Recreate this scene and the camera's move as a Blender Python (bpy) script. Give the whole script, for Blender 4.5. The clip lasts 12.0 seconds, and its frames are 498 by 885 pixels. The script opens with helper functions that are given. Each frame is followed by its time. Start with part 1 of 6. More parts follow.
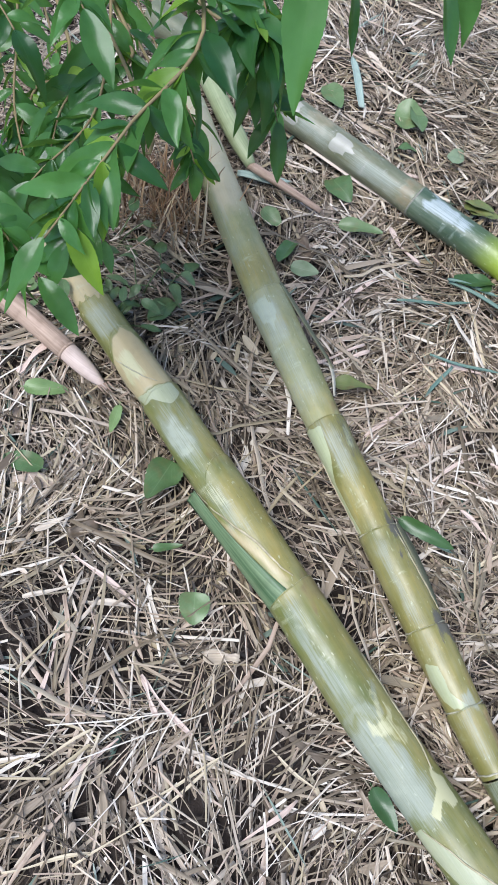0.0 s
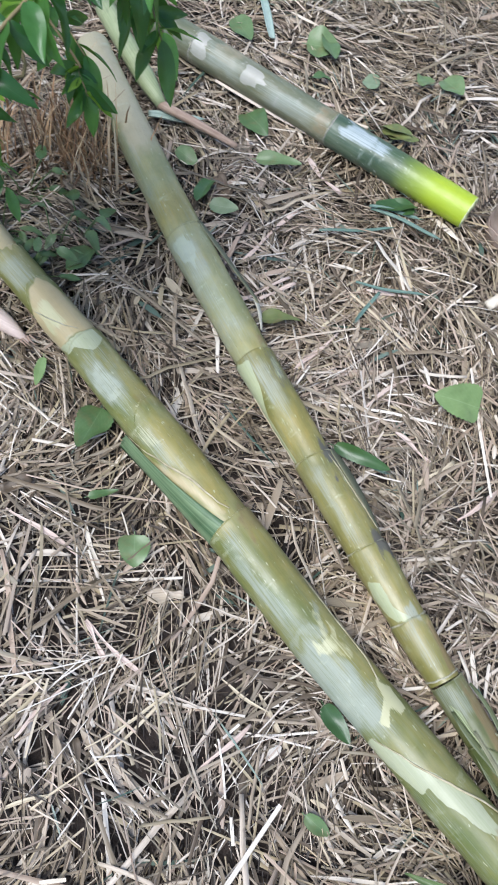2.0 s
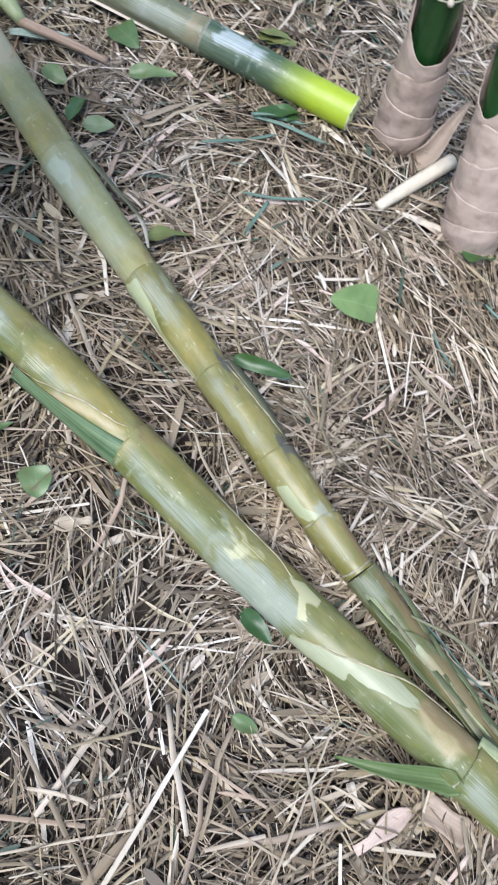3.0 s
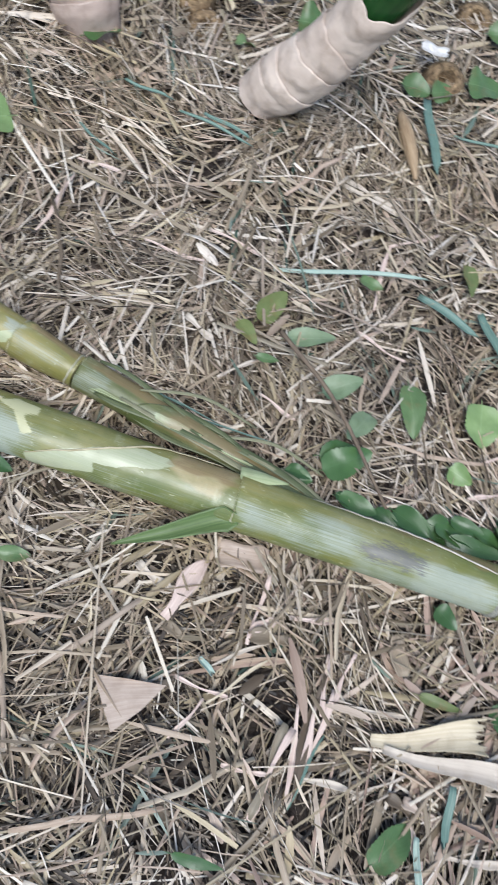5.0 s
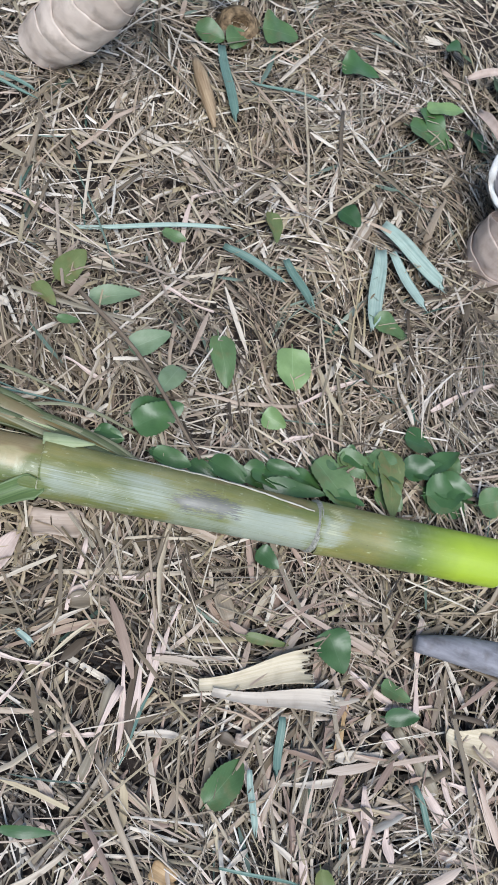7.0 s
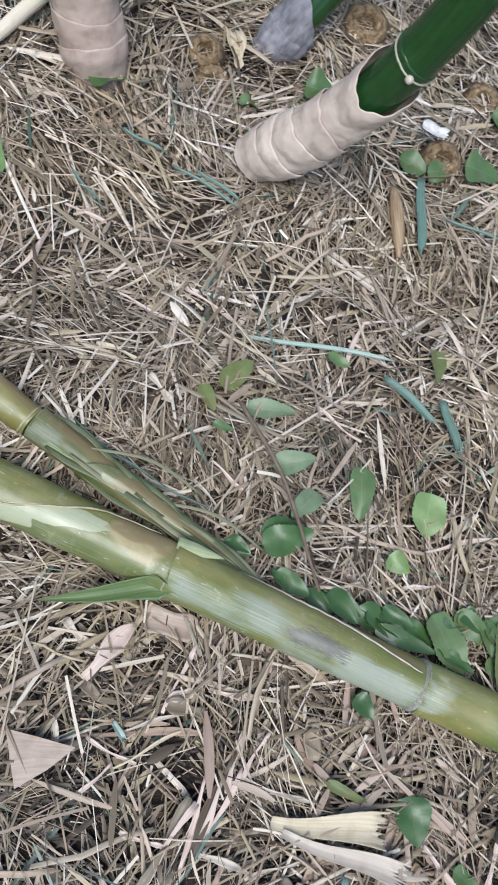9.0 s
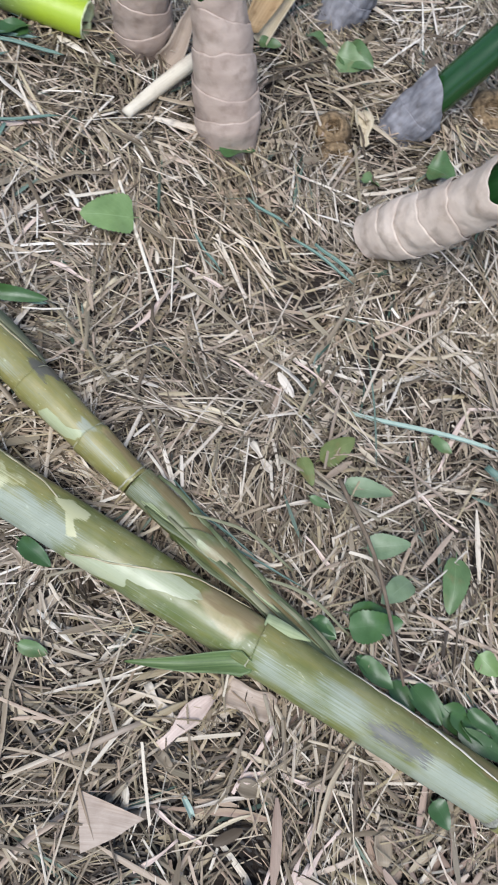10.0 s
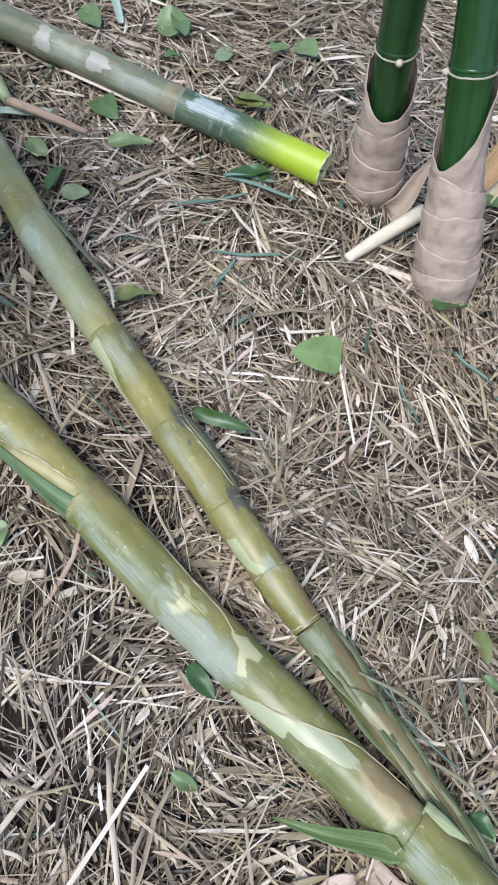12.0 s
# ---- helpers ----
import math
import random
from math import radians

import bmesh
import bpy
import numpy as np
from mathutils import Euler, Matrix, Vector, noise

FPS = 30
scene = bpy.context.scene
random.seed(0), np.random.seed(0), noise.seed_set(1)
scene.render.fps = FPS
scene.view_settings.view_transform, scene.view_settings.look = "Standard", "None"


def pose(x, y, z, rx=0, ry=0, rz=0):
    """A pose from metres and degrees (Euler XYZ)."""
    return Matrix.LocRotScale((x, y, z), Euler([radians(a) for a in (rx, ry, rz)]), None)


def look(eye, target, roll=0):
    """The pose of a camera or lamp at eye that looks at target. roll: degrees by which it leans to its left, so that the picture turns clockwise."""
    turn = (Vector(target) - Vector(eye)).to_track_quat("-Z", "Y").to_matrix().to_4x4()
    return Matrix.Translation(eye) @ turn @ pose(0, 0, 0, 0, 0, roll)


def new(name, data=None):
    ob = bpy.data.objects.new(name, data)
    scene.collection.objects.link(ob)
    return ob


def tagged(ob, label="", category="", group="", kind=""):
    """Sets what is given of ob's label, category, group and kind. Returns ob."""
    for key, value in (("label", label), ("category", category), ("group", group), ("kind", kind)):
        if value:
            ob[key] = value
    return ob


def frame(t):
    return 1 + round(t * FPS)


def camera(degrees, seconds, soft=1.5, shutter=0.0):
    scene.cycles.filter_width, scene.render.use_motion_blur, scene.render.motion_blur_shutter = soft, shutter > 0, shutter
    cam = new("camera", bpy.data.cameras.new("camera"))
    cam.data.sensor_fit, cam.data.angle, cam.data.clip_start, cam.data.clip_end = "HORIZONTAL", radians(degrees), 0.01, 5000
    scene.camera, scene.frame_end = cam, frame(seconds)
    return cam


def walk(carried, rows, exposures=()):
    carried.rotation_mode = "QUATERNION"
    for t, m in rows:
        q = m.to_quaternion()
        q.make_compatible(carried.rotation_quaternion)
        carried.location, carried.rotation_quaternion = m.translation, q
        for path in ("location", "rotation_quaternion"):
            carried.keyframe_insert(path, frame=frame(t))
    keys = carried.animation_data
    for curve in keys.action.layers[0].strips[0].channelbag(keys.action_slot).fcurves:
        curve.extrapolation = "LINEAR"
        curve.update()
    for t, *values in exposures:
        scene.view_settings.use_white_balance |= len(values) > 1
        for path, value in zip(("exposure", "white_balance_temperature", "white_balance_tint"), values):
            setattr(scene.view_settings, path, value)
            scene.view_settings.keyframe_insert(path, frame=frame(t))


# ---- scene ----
cam = camera(38.5, 12.0, 1.4, 0.3)
PATH = [
    (0, (0.014, 0.13, 1.209), (0.232, 1.043, -0.557), 19.2),
    (0.5, (0.031, 0.116, 1.207), (0.237, 1.031, -0.559), 18.4),
    (1, (0.05, 0.107, 1.206), (0.275, 1.007, -0.566), 18.5),
    (1.5, (0.063, 0.099, 1.205), (0.316, 0.972, -0.577), 18.6),
    (2, (0.092, 0.084, 1.191), (0.395, 0.916, -0.603), 19.8),
    (2.5, (0.13, 0.057, 1.176), (0.501, 0.829, -0.632), 22.1),
    (2.7, (0.146, 0.042, 1.17), (0.549, 0.787, -0.642), 23.4),
    (4.3, (0.295, -0.161, 1.1), (0.913, 0.364, -0.729), 27.2),
    (4.5, (0.315, -0.189, 1.098), (0.96, 0.295, -0.732), 27.9),
    (5, (0.35, -0.25, 1.094), (1.068, 0.114, -0.737), 30.1),
    (5.5, (0.397, -0.316, 1.101), (1.186, -0.079, -0.722), 33.4),
    (6, (0.418, -0.348, 1.106), (1.256, -0.2, -0.704), 36.6),
    (6.5, (0.44, -0.359, 1.114), (1.319, -0.258, -0.679), 40.2),
    (6.7, (0.442, -0.358, 1.114), (1.334, -0.262, -0.673), 41.4),
    (8.3, (0.479, -0.265, 1.163), (1.258, -0.018, -0.662), 41.2),
    (8.5, (0.476, -0.25, 1.165), (1.239, 0.033, -0.663), 39.8),
    (9, (0.466, -0.201, 1.168), (1.184, 0.166, -0.662), 36.7),
    (9.5, (0.454, -0.168, 1.163), (1.121, 0.282, -0.668), 33.2),
    (10, (0.431, -0.125, 1.169), (1.031, 0.417, -0.66), 28.9),
    (10.5, (0.406, -0.098, 1.177), (0.935, 0.534, -0.646), 24.6),
    (11, (0.386, -0.059, 1.183), (0.829, 0.648, -0.635), 20.1),
    (11.5, (0.364, -0.024, 1.191), (0.727, 0.747, -0.618), 16.0),
    (12, (0.355, 0.0, 1.207), (0.646, 0.834, -0.587), 12.3),
]
walk(cam, [(t, look(eye, target, roll)) for t, eye, target, roll in PATH], exposures=((0, 0.99, 6110, 12), (2.5, 0.99, 6150, 11), (4.5, 0.87, 6200, 10), (6.5, 0.77, 6150, 9), (8.5, 0.75, 6180, 10), (10.5, 0.80, 6250, 10), (12, 0.88, 6220, 10)))

# ---- light ----
world = bpy.data.worlds.new("sky")
scene.world = world
world.use_nodes = True
sky = world.node_tree.nodes.new("ShaderNodeTexSky")
sky.sky_type, sky.sun_disc = "NISHITA", False
sky.sun_elevation, sky.sun_rotation = radians(63), radians(232)
world.node_tree.nodes["Background"].inputs["Strength"].default_value = 0.10
world.node_tree.links.new(sky.outputs[0], world.node_tree.nodes["Background"].inputs["Color"])
sun = new("sun", bpy.data.lights.new("sun", "SUN"))
sun.data.energy, sun.data.angle, sun.data.color = 2.1, radians(36), (1.0, 0.99, 0.97)
sun.matrix_world = look((-1.15, -0.9, 2.85), (0.0, 0.0, 0.0))


# ---- materials ----
class Nodes:
    """A new material's node tree with short helpers."""

    def __init__(self, name, roughness=0.6, specular=0.4):
        self.mat = bpy.data.materials.new(name)
        self.mat.use_nodes = True
        self.tree = self.mat.node_tree
        self.out = self.tree.nodes["Principled BSDF"]
        self.out.inputs["Roughness"].default_value = roughness
        self.out.inputs["Specular IOR Level"].default_value = specular

    def add(self, kind, **sockets):
        node = self.tree.nodes.new(kind)
        for key, value in sockets.items():
            self.put(node.inputs[key.replace("_", " ")], value)
        return node

    def put(self, socket, value):
        if isinstance(value, bpy.types.NodeSocket):
            self.tree.links.new(value, socket)
        elif isinstance(value, (tuple, list)) and len(value) == 3 and socket.type == "RGBA":
            socket.default_value = (*value, 1)
        else:
            socket.default_value = value

    def uv(self, su=1.0, sv=1.0):
        return self.scaled(self.add("ShaderNodeUVMap").outputs["UV"], (su, sv, 1))

    def scaled(self, vector, scale):
        node = self.add("ShaderNodeMapping", Vector=vector)
        node.inputs["Scale"].default_value = scale
        return node.outputs["Vector"]

    def place(self):
        return self.add("ShaderNodeTexCoord").outputs["Object"]

    def noise(self, vector, scale, detail=3.0, rough=0.55):
        return self.add("ShaderNodeTexNoise", Vector=vector, Scale=scale, Detail=detail, Roughness=rough).outputs["Fac"]

    def math(self, op, a, b=0.0, clamp=False):
        node = self.tree.nodes.new("ShaderNodeMath")
        node.operation, node.use_clamp = op, clamp
        self.put(node.inputs[0], a)
        self.put(node.inputs[1], b)
        return node.outputs[0]

    def span(self, value, a, b, c=0.0, d=1.0):
        node = self.add("ShaderNodeMapRange", Value=value)
        for i, v in enumerate((a, b, c, d)):
            node.inputs[i + 1].default_value = v
        return node.outputs[0]

    def mix(self, fac, a, b, blend="MIX"):
        node = self.tree.nodes.new("ShaderNodeMix")
        node.data_type, node.blend_type = "RGBA", blend
        self.put(node.inputs[0], fac)
        self.put(node.inputs[6], a)
        self.put(node.inputs[7], b)
        return node.outputs[2]

    def ramp(self, fac, stops, hard=False):
        node = self.add("ShaderNodeValToRGB", Fac=fac)
        ramp = node.color_ramp
        ramp.interpolation = "CONSTANT" if hard else "LINEAR"
        while len(ramp.elements) < len(stops):
            ramp.elements.new(0.5)
        for e, (p, c) in zip(ramp.elements, stops):
            e.position, e.color = p, (*c, 1)
        return node.outputs["Color"]

    def done(self, color, bump=None, strength=0.3, distance=0.002, rough=None):
        self.put(self.out.inputs["Base Color"], color)
        if rough is not None:
            self.put(self.out.inputs["Roughness"], rough)
        if bump is not None:
            node = self.add("ShaderNodeBump", Height=bump, Strength=strength, Distance=distance)
            self.tree.links.new(node.outputs[0], self.out.inputs["Normal"])
        return self.mat


def soil_material():
    n = Nodes("soil", 0.95, 0.15)
    p = n.place()
    big, fine = n.noise(p, 3.5, 4), n.noise(p, 60, 6, 0.7)
    c = n.mix(n.span(big, 0.35, 0.65), (0.034, 0.027, 0.023), (0.070, 0.056, 0.049))
    c = n.mix(n.span(fine, 0.4, 0.75), c, (0.03, 0.023, 0.018))
    return n.done(c, fine, 0.8, 0.01)


STRAW = ((0.0, (0.05, 0.037, 0.026)), (0.12, (0.13, 0.10, 0.07)), (0.26, (0.27, 0.222, 0.158)), (0.40, (0.45, 0.375, 0.285)),
         (0.52, (0.54, 0.425, 0.345)), (0.60, (0.26, 0.23, 0.175)), (0.70, (0.49, 0.415, 0.27)), (0.82, (0.68, 0.595, 0.50)), (0.97, (0.84, 0.79, 0.71)))


def straw_material(name, stops, single=False):
    n = Nodes(name, 0.5, 0.45)
    pick = n.add("ShaderNodeObjectInfo").outputs["Random"] if single else n.add("ShaderNodeNewGeometry").outputs["Random Per Island"]
    c = n.ramp(pick, stops)
    grain = n.noise(n.uv(18, 420), 1.0, 3)
    blot = n.noise(n.uv(30, 60), 1.0, 2)
    c = n.mix(n.span(grain, 0.3, 0.7, 0.0, 0.55), c, n.mix(1.0, c, (0.62, 0.56, 0.5), "MULTIPLY"))
    c = n.mix(n.span(blot, 0.62, 0.72, 0.0, 0.5), c, (0.16, 0.11, 0.08))
    # broad random patches of darker straw
    dark_tone = n.span(n.noise(n.place(), 1.7, 3), 0.35, 0.60, 0.0, 0.55)
    c = n.mix(dark_tone, c, n.mix(1.0, c, (0.57, 0.545, 0.48), "MULTIPLY"))
    ochre = n.span(n.noise(n.place(), 2.3, 3), 0.42, 0.62, 0.0, 0.75)
    c = n.mix(ochre, c, n.mix(1.0, c, (0.96, 0.90, 0.79), "MULTIPLY"))
    return n.done(c, grain, 0.35, 0.001)


def leaf_material(name, a, b, vein, rough=0.38, glow=0.0, brown=0.0, show=0.26):
    n = Nodes(name, rough, 0.5)
    rnd = n.add("ShaderNodeObjectInfo").outputs["Random"]
    c = n.mix(rnd, a, b)
    p = n.uv()
    x = n.add("ShaderNodeSeparateXYZ", Vector=p)
    side = n.math("ABSOLUTE", x.outputs[1])
    rib = n.span(side, 0.0, 0.045, 1.0, 0.0)
    slant = n.math("SUBTRACT", x.outputs[0], n.math("MULTIPLY", side, 0.55))
    wave = n.math("ABSOLUTE", n.math("SUBTRACT", n.math("FRACT", n.math("MULTIPLY", slant, 8.0)), 0.5))
    veins = n.math("MAXIMUM", rib, n.span(wave, 0.0, 0.07, 0.5, 0.0))
    blot = n.noise(n.place(), 45, 4)
    c = n.mix(n.span(blot, 0.35, 0.7, 0.0, 0.6), c, n.mix(1.0, c, (0.6, 0.66, 0.55), "MULTIPLY"))
    c = n.mix(n.math("MULTIPLY", veins, show), c, vein)
    if brown:
        c = n.mix(n.span(n.noise(n.place(), 38, 4, 0.65), 0.54, 0.80, 0.0, brown), c, (0.2, 0.12, 0.05))
    mat = n.done(c, n.math("ADD", n.math("MULTIPLY", veins, -0.05), n.math("MULTIPLY", n.noise(n.place(), 60, 2), 0.6)), 0.25, 0.003)
    if glow:
        trans = n.add("ShaderNodeBsdfTranslucent", Color=n.mix(0.45, c, (0.30, 0.5, 0.06)))
        blend = n.add("ShaderNodeMixShader", Fac=glow)
        n.tree.links.new(n.out.outputs[0], blend.inputs[1])
        n.tree.links.new(trans.outputs[0], blend.inputs[2])
        n.tree.links.new(blend.outputs[0], n.tree.nodes["Material Output"].inputs["Surface"])
    return mat


def culm_material(name, green, olive, pale, tan, gloss=0.37, lime=(0.36, 0.46, 0.035), bloom=(0.34, 0.375, 0.32)):
    """Fresh culm skin: R of 'marks' is pale patches, G tan sheath remains, B waxy bloom and painted sky sheen, A the
    yellowed share.
    """
    n = Nodes(name, gloss, 0.6)
    uv = n.add("ShaderNodeUVMap").outputs["UV"]
    fibre = n.noise(n.scaled(uv, (7, 520, 1)), 1.0, 3)
    rough = n.noise(n.scaled(uv, (28, 34, 1)), 1.0, 5, 0.65)
    broad = n.noise(n.scaled(uv, (6, 14, 1)), 1.0, 2)
    marks = n.add("ShaderNodeVertexColor")
    marks.layer_name = "marks"
    sep = n.add("ShaderNodeSeparateColor", Color=marks.outputs["Color"])
    edge = n.math("MULTIPLY", n.math("SUBTRACT", rough, 0.5), 0.9)
    streak = n.math("MULTIPLY", n.math("SUBTRACT", fibre, 0.5), 0.8)

    def mask(socket, noise_part, a=0.46, b=0.56):
        return n.span(n.math("ADD", socket, noise_part), a, b)

    c = n.mix(n.span(broad, 0.3, 0.7), green, olive)
    c = n.mix(marks.outputs["Alpha"], c, n.mix(n.span(broad, 0.3, 0.7), (0.245, 0.205, 0.056), (0.38, 0.325, 0.11)))
    c = n.mix(n.span(fibre, 0.35, 0.65, 0.0, 0.35), c, n.mix(1.0, c, (0.72, 0.78, 0.66), "MULTIPLY"))
    mott = n.noise(n.scaled(uv, (20, 46, 1)), 1.0, 5, 0.6)
    c = n.mix(n.span(mott, 0.42, 0.62, 0.0, 0.42), c, n.mix(1.0, c, (0.58, 0.66, 0.58), "MULTIPLY"))
    scuff = n.math("MULTIPLY", n.span(n.noise(n.scaled(uv, (55, 210, 1)), 1.0, 5, 0.65), 0.56, 0.70), n.span(n.noise(n.scaled(uv, (5, 22, 1)), 1.0, 2), 0.5, 0.66))
    c = n.mix(n.math("MULTIPLY", scuff, 0.7), c, pale)
    spots = n.span(n.noise(n.scaled(uv, (60, 150, 1)), 1.0, 3), 0.65, 0.71, 0.0, 0.7)
    c = n.mix(spots, c, pale)
    fleck = n.span(n.noise(n.scaled(uv, (110, 170, 1)), 1.0, 4, 0.7), 0.63, 0.70, 0.0, 0.55)
    c = n.mix(fleck, c, (0.10, 0.075, 0.035))
    rub = n.math("MULTIPLY", n.span(n.noise(n.scaled(uv, (13, 30, 1)), 1.0, 4, 0.6), 0.50, 0.66), 0.5)
    c = n.mix(rub, c, n.mix(1.0, c, (1.30, 1.12, 0.92), "MULTIPLY"))
    c = n.mix(mask(sep.outputs[1], n.math("MULTIPLY", edge, 0.5), 0.38, 0.62), c, n.mix(fibre, tan, n.mix(1.0, tan, (1.25, 1.2, 1.1), "MULTIPLY")))
    c = n.mix(n.math("MULTIPLY", mask(sep.outputs[0], n.math("ADD", n.math("MULTIPLY", edge, 0.75), n.math("MULTIPLY", streak, 0.35)), 0.44, 0.56), 0.85), c, n.mix(n.span(fibre, 0.3, 0.7, 0.0, 0.6), pale, n.mix(1.0, pale, (0.78, 0.84, 0.7), "MULTIPLY")))
    haze = n.span(n.math("ADD", n.math("MULTIPLY", broad, 0.7), n.math("MULTIPLY", n.noise(n.scaled(uv, (16, 160, 1)), 1.0, 4), 0.6)), 0.60, 0.92, 0.0, 0.30)
    c = n.mix(haze, c, (0.30, 0.315, 0.235))
    # one colour for the waxy bloom and for the sky's sheen painted on the skin
    c = n.mix(n.math("MULTIPLY", mask(sep.outputs[2], n.math("ADD", edge, n.math("MULTIPLY", streak, 2.1)), 0.22, 0.95), 0.7), c, bloom)
    wisp = n.math("MULTIPLY", n.span(n.noise(n.scaled(uv, (38, 12, 1)), 1.0, 6, 0.72), 0.57, 0.66), n.span(n.noise(n.scaled(uv, (7, 16, 1)), 1.0, 2), 0.46, 0.60))
    c = n.mix(n.math("MULTIPLY", wisp, 0.45), c, pale)
    more = n.add("ShaderNodeVertexColor")
    more.layer_name = "stains"
    sep2 = n.add("ShaderNodeSeparateColor", Color=more.outputs["Color"])
    c = n.mix(n.math("MULTIPLY", mask(sep2.outputs[1], edge, 0.3, 0.75), 0.7), c, n.mix(fibre, (0.15, 0.10, 0.045), (0.29, 0.20, 0.09)))
    c = n.mix(n.math("MULTIPLY", mask(sep2.outputs[2], n.math("ADD", n.math("MULTIPLY", edge, 0.7), streak), 0.36, 0.64), 0.85), c, (0.52, 0.50, 0.29))
    scrib = n.math("MULTIPLY", n.math("SUBTRACT", n.noise(n.scaled(uv, (70, 520, 1)), 1.0, 5, 0.7), 0.5), 3.4)
    c = n.mix(n.math("MULTIPLY", mask(sep2.outputs[0], scrib, 0.40, 0.85), 0.8), c, (0.085, 0.08, 0.085))
    c = n.mix(more.outputs["Alpha"], c, n.mix(fibre, lime, n.mix(1.0, lime, (0.85, 0.92, 0.7), "MULTIPLY")))
    worn = n.math("ADD", n.span(sep.outputs[2], 0.0, 1.0, gloss, 0.62), n.span(rough, 0.35, 0.7, -0.06, 0.16))
    return n.done(n.mix(n.span(rough, 0.48, 0.75, 0.0, 0.35), c, n.mix(1.0, c, (0.70, 0.70, 0.62), "MULTIPLY")), n.math("ADD", fibre, n.math("MULTIPLY", rough, 0.8)), 0.16, 0.0010, worn)


def plain_material(name, a, b, scale, rough=0.7, stretch=(1, 1), spec=0.35, bump=0.3, dirt=0.0, vary=0.0):
    n = Nodes(name, rough, spec)
    p = n.uv(*stretch)
    f = n.noise(p, scale, 5, 0.6)
    c = n.mix(n.span(f, 0.3, 0.7), a, b)
    q = n.noise(n.place(), 40, 4)
    c = n.mix(n.span(q, 0.5, 0.72, 0.0, 0.35 + dirt), c, n.mix(1.0, c, (0.55, 0.5, 0.46), "MULTIPLY"))
    if vary:
        c = n.mix(n.math("MULTIPLY", n.add("ShaderNodeObjectInfo").outputs["Random"], vary), c, n.mix(1.0, c, (0.70, 0.63, 0.60), "MULTIPLY"))
    return n.done(c, f, bump, 0.0015)


SOIL = soil_material()
# weathered under-layer; its near-black stops also paint in the shade of deep gaps
CHAFF_MAT = straw_material("shaded_old_straw", ((0.0, (0.012, 0.009, 0.006)), (0.35, (0.034, 0.026, 0.019)), (0.65, (0.072, 0.056, 0.041)), (0.86, (0.17, 0.135, 0.10)), (1.0, (0.38, 0.31, 0.25))))
STRAW_MAT = straw_material("dry_straw", STRAW)
BLADE_MAT = straw_material("dry_bamboo_blade", STRAW[1:])
TEAL_MAT = straw_material("teal_shred", ((0.0, (0.05, 0.10, 0.075)), (0.5, (0.13, 0.20, 0.16)), (1.0, (0.30, 0.37, 0.32))))
PINK_MAT = straw_material("pink_blade", ((0.0, (0.30, 0.215, 0.175)), (0.4, (0.54, 0.405, 0.34)), (0.7, (0.63, 0.51, 0.43)), (1.0, (0.72, 0.64, 0.56))))
LONG_MAT = straw_material("long_straw", STRAW[2:])
PIECE_MAT = straw_material("dry_piece", STRAW[1:], True)
LEAF = {
    "m": leaf_material("leaf_mid", (0.072, 0.135, 0.045), (0.145, 0.215, 0.09), (0.25, 0.33, 0.18), 0.42, 0.0, 0.4),
    "b": leaf_material("leaf_bright", (0.165, 0.255, 0.09), (0.215, 0.305, 0.12), (0.36, 0.46, 0.24), 0.45),
    "d": leaf_material("leaf_dark", (0.034, 0.082, 0.025), (0.065, 0.135, 0.042), (0.10, 0.19, 0.08), 0.36),
    "p": leaf_material("leaf_pale", (0.165, 0.225, 0.125), (0.24, 0.30, 0.175), (0.34, 0.40, 0.27), 0.5),
    "o": leaf_material("leaf_olive", (0.12, 0.15, 0.05), (0.16, 0.19, 0.06), (0.26, 0.27, 0.12), 0.5, 0.0, 0.8),
}
BLADE = {
    "t": plain_material("blade_teal", (0.075, 0.145, 0.115), (0.17, 0.25, 0.20), 1.0, 0.5, (6, 420), 0.4, 0.3),
    "q": plain_material("blade_pale", (0.24, 0.33, 0.28), (0.40, 0.48, 0.41), 1.0, 0.55, (6, 420), 0.4, 0.3),
}
SHRUB_LEAF = leaf_material("shrub_leaf", (0.022, 0.090, 0.032), (0.105, 0.275, 0.07), (0.16, 0.32, 0.10), 0.24, 0.46, 0.0, 0.12)
# lime copy of the shrub leaf: light shining through is put into its colour
LIME_LEAF = leaf_material("shrub_leaf_lit_lime", (0.17, 0.34, 0.03), (0.28, 0.46, 0.045), (0.32, 0.48, 0.1), 0.4, 0.5)
CULM_C = culm_material("culm_olive", (0.112, 0.146, 0.040), (0.200, 0.194, 0.054), (0.45, 0.465, 0.315), (0.40, 0.33, 0.185))
CULM_B = culm_material("culm_golden", (0.142, 0.150, 0.044), (0.235, 0.205, 0.062), (0.46, 0.49, 0.30), (0.34, 0.26, 0.11))
CULM_G = culm_material("culm_grey_green", (0.245, 0.255, 0.115), (0.36, 0.345, 0.175), (0.46, 0.50, 0.36), (0.36, 0.33, 0.22))
CULM_D = culm_material("culm_slate", (0.125, 0.145, 0.085), (0.20, 0.195, 0.125), (0.42, 0.40, 0.36), (0.30, 0.255, 0.17))
FRESH = culm_material("culm_cut_end", (0.085, 0.125, 0.030), (0.135, 0.17, 0.045), (0.40, 0.46, 0.27), (0.30, 0.33, 0.08))
TIP_MAT = culm_material("culm_tip", (0.055, 0.088, 0.024), (0.105, 0.115, 0.04), (0.30, 0.34, 0.19), (0.15, 0.115, 0.062), 0.42)
TIP_PALE = plain_material("pale_tip", (0.24, 0.29, 0.14), (0.38, 0.42, 0.24), 1.0, 0.5, (6, 200), 0.4, 0.1)
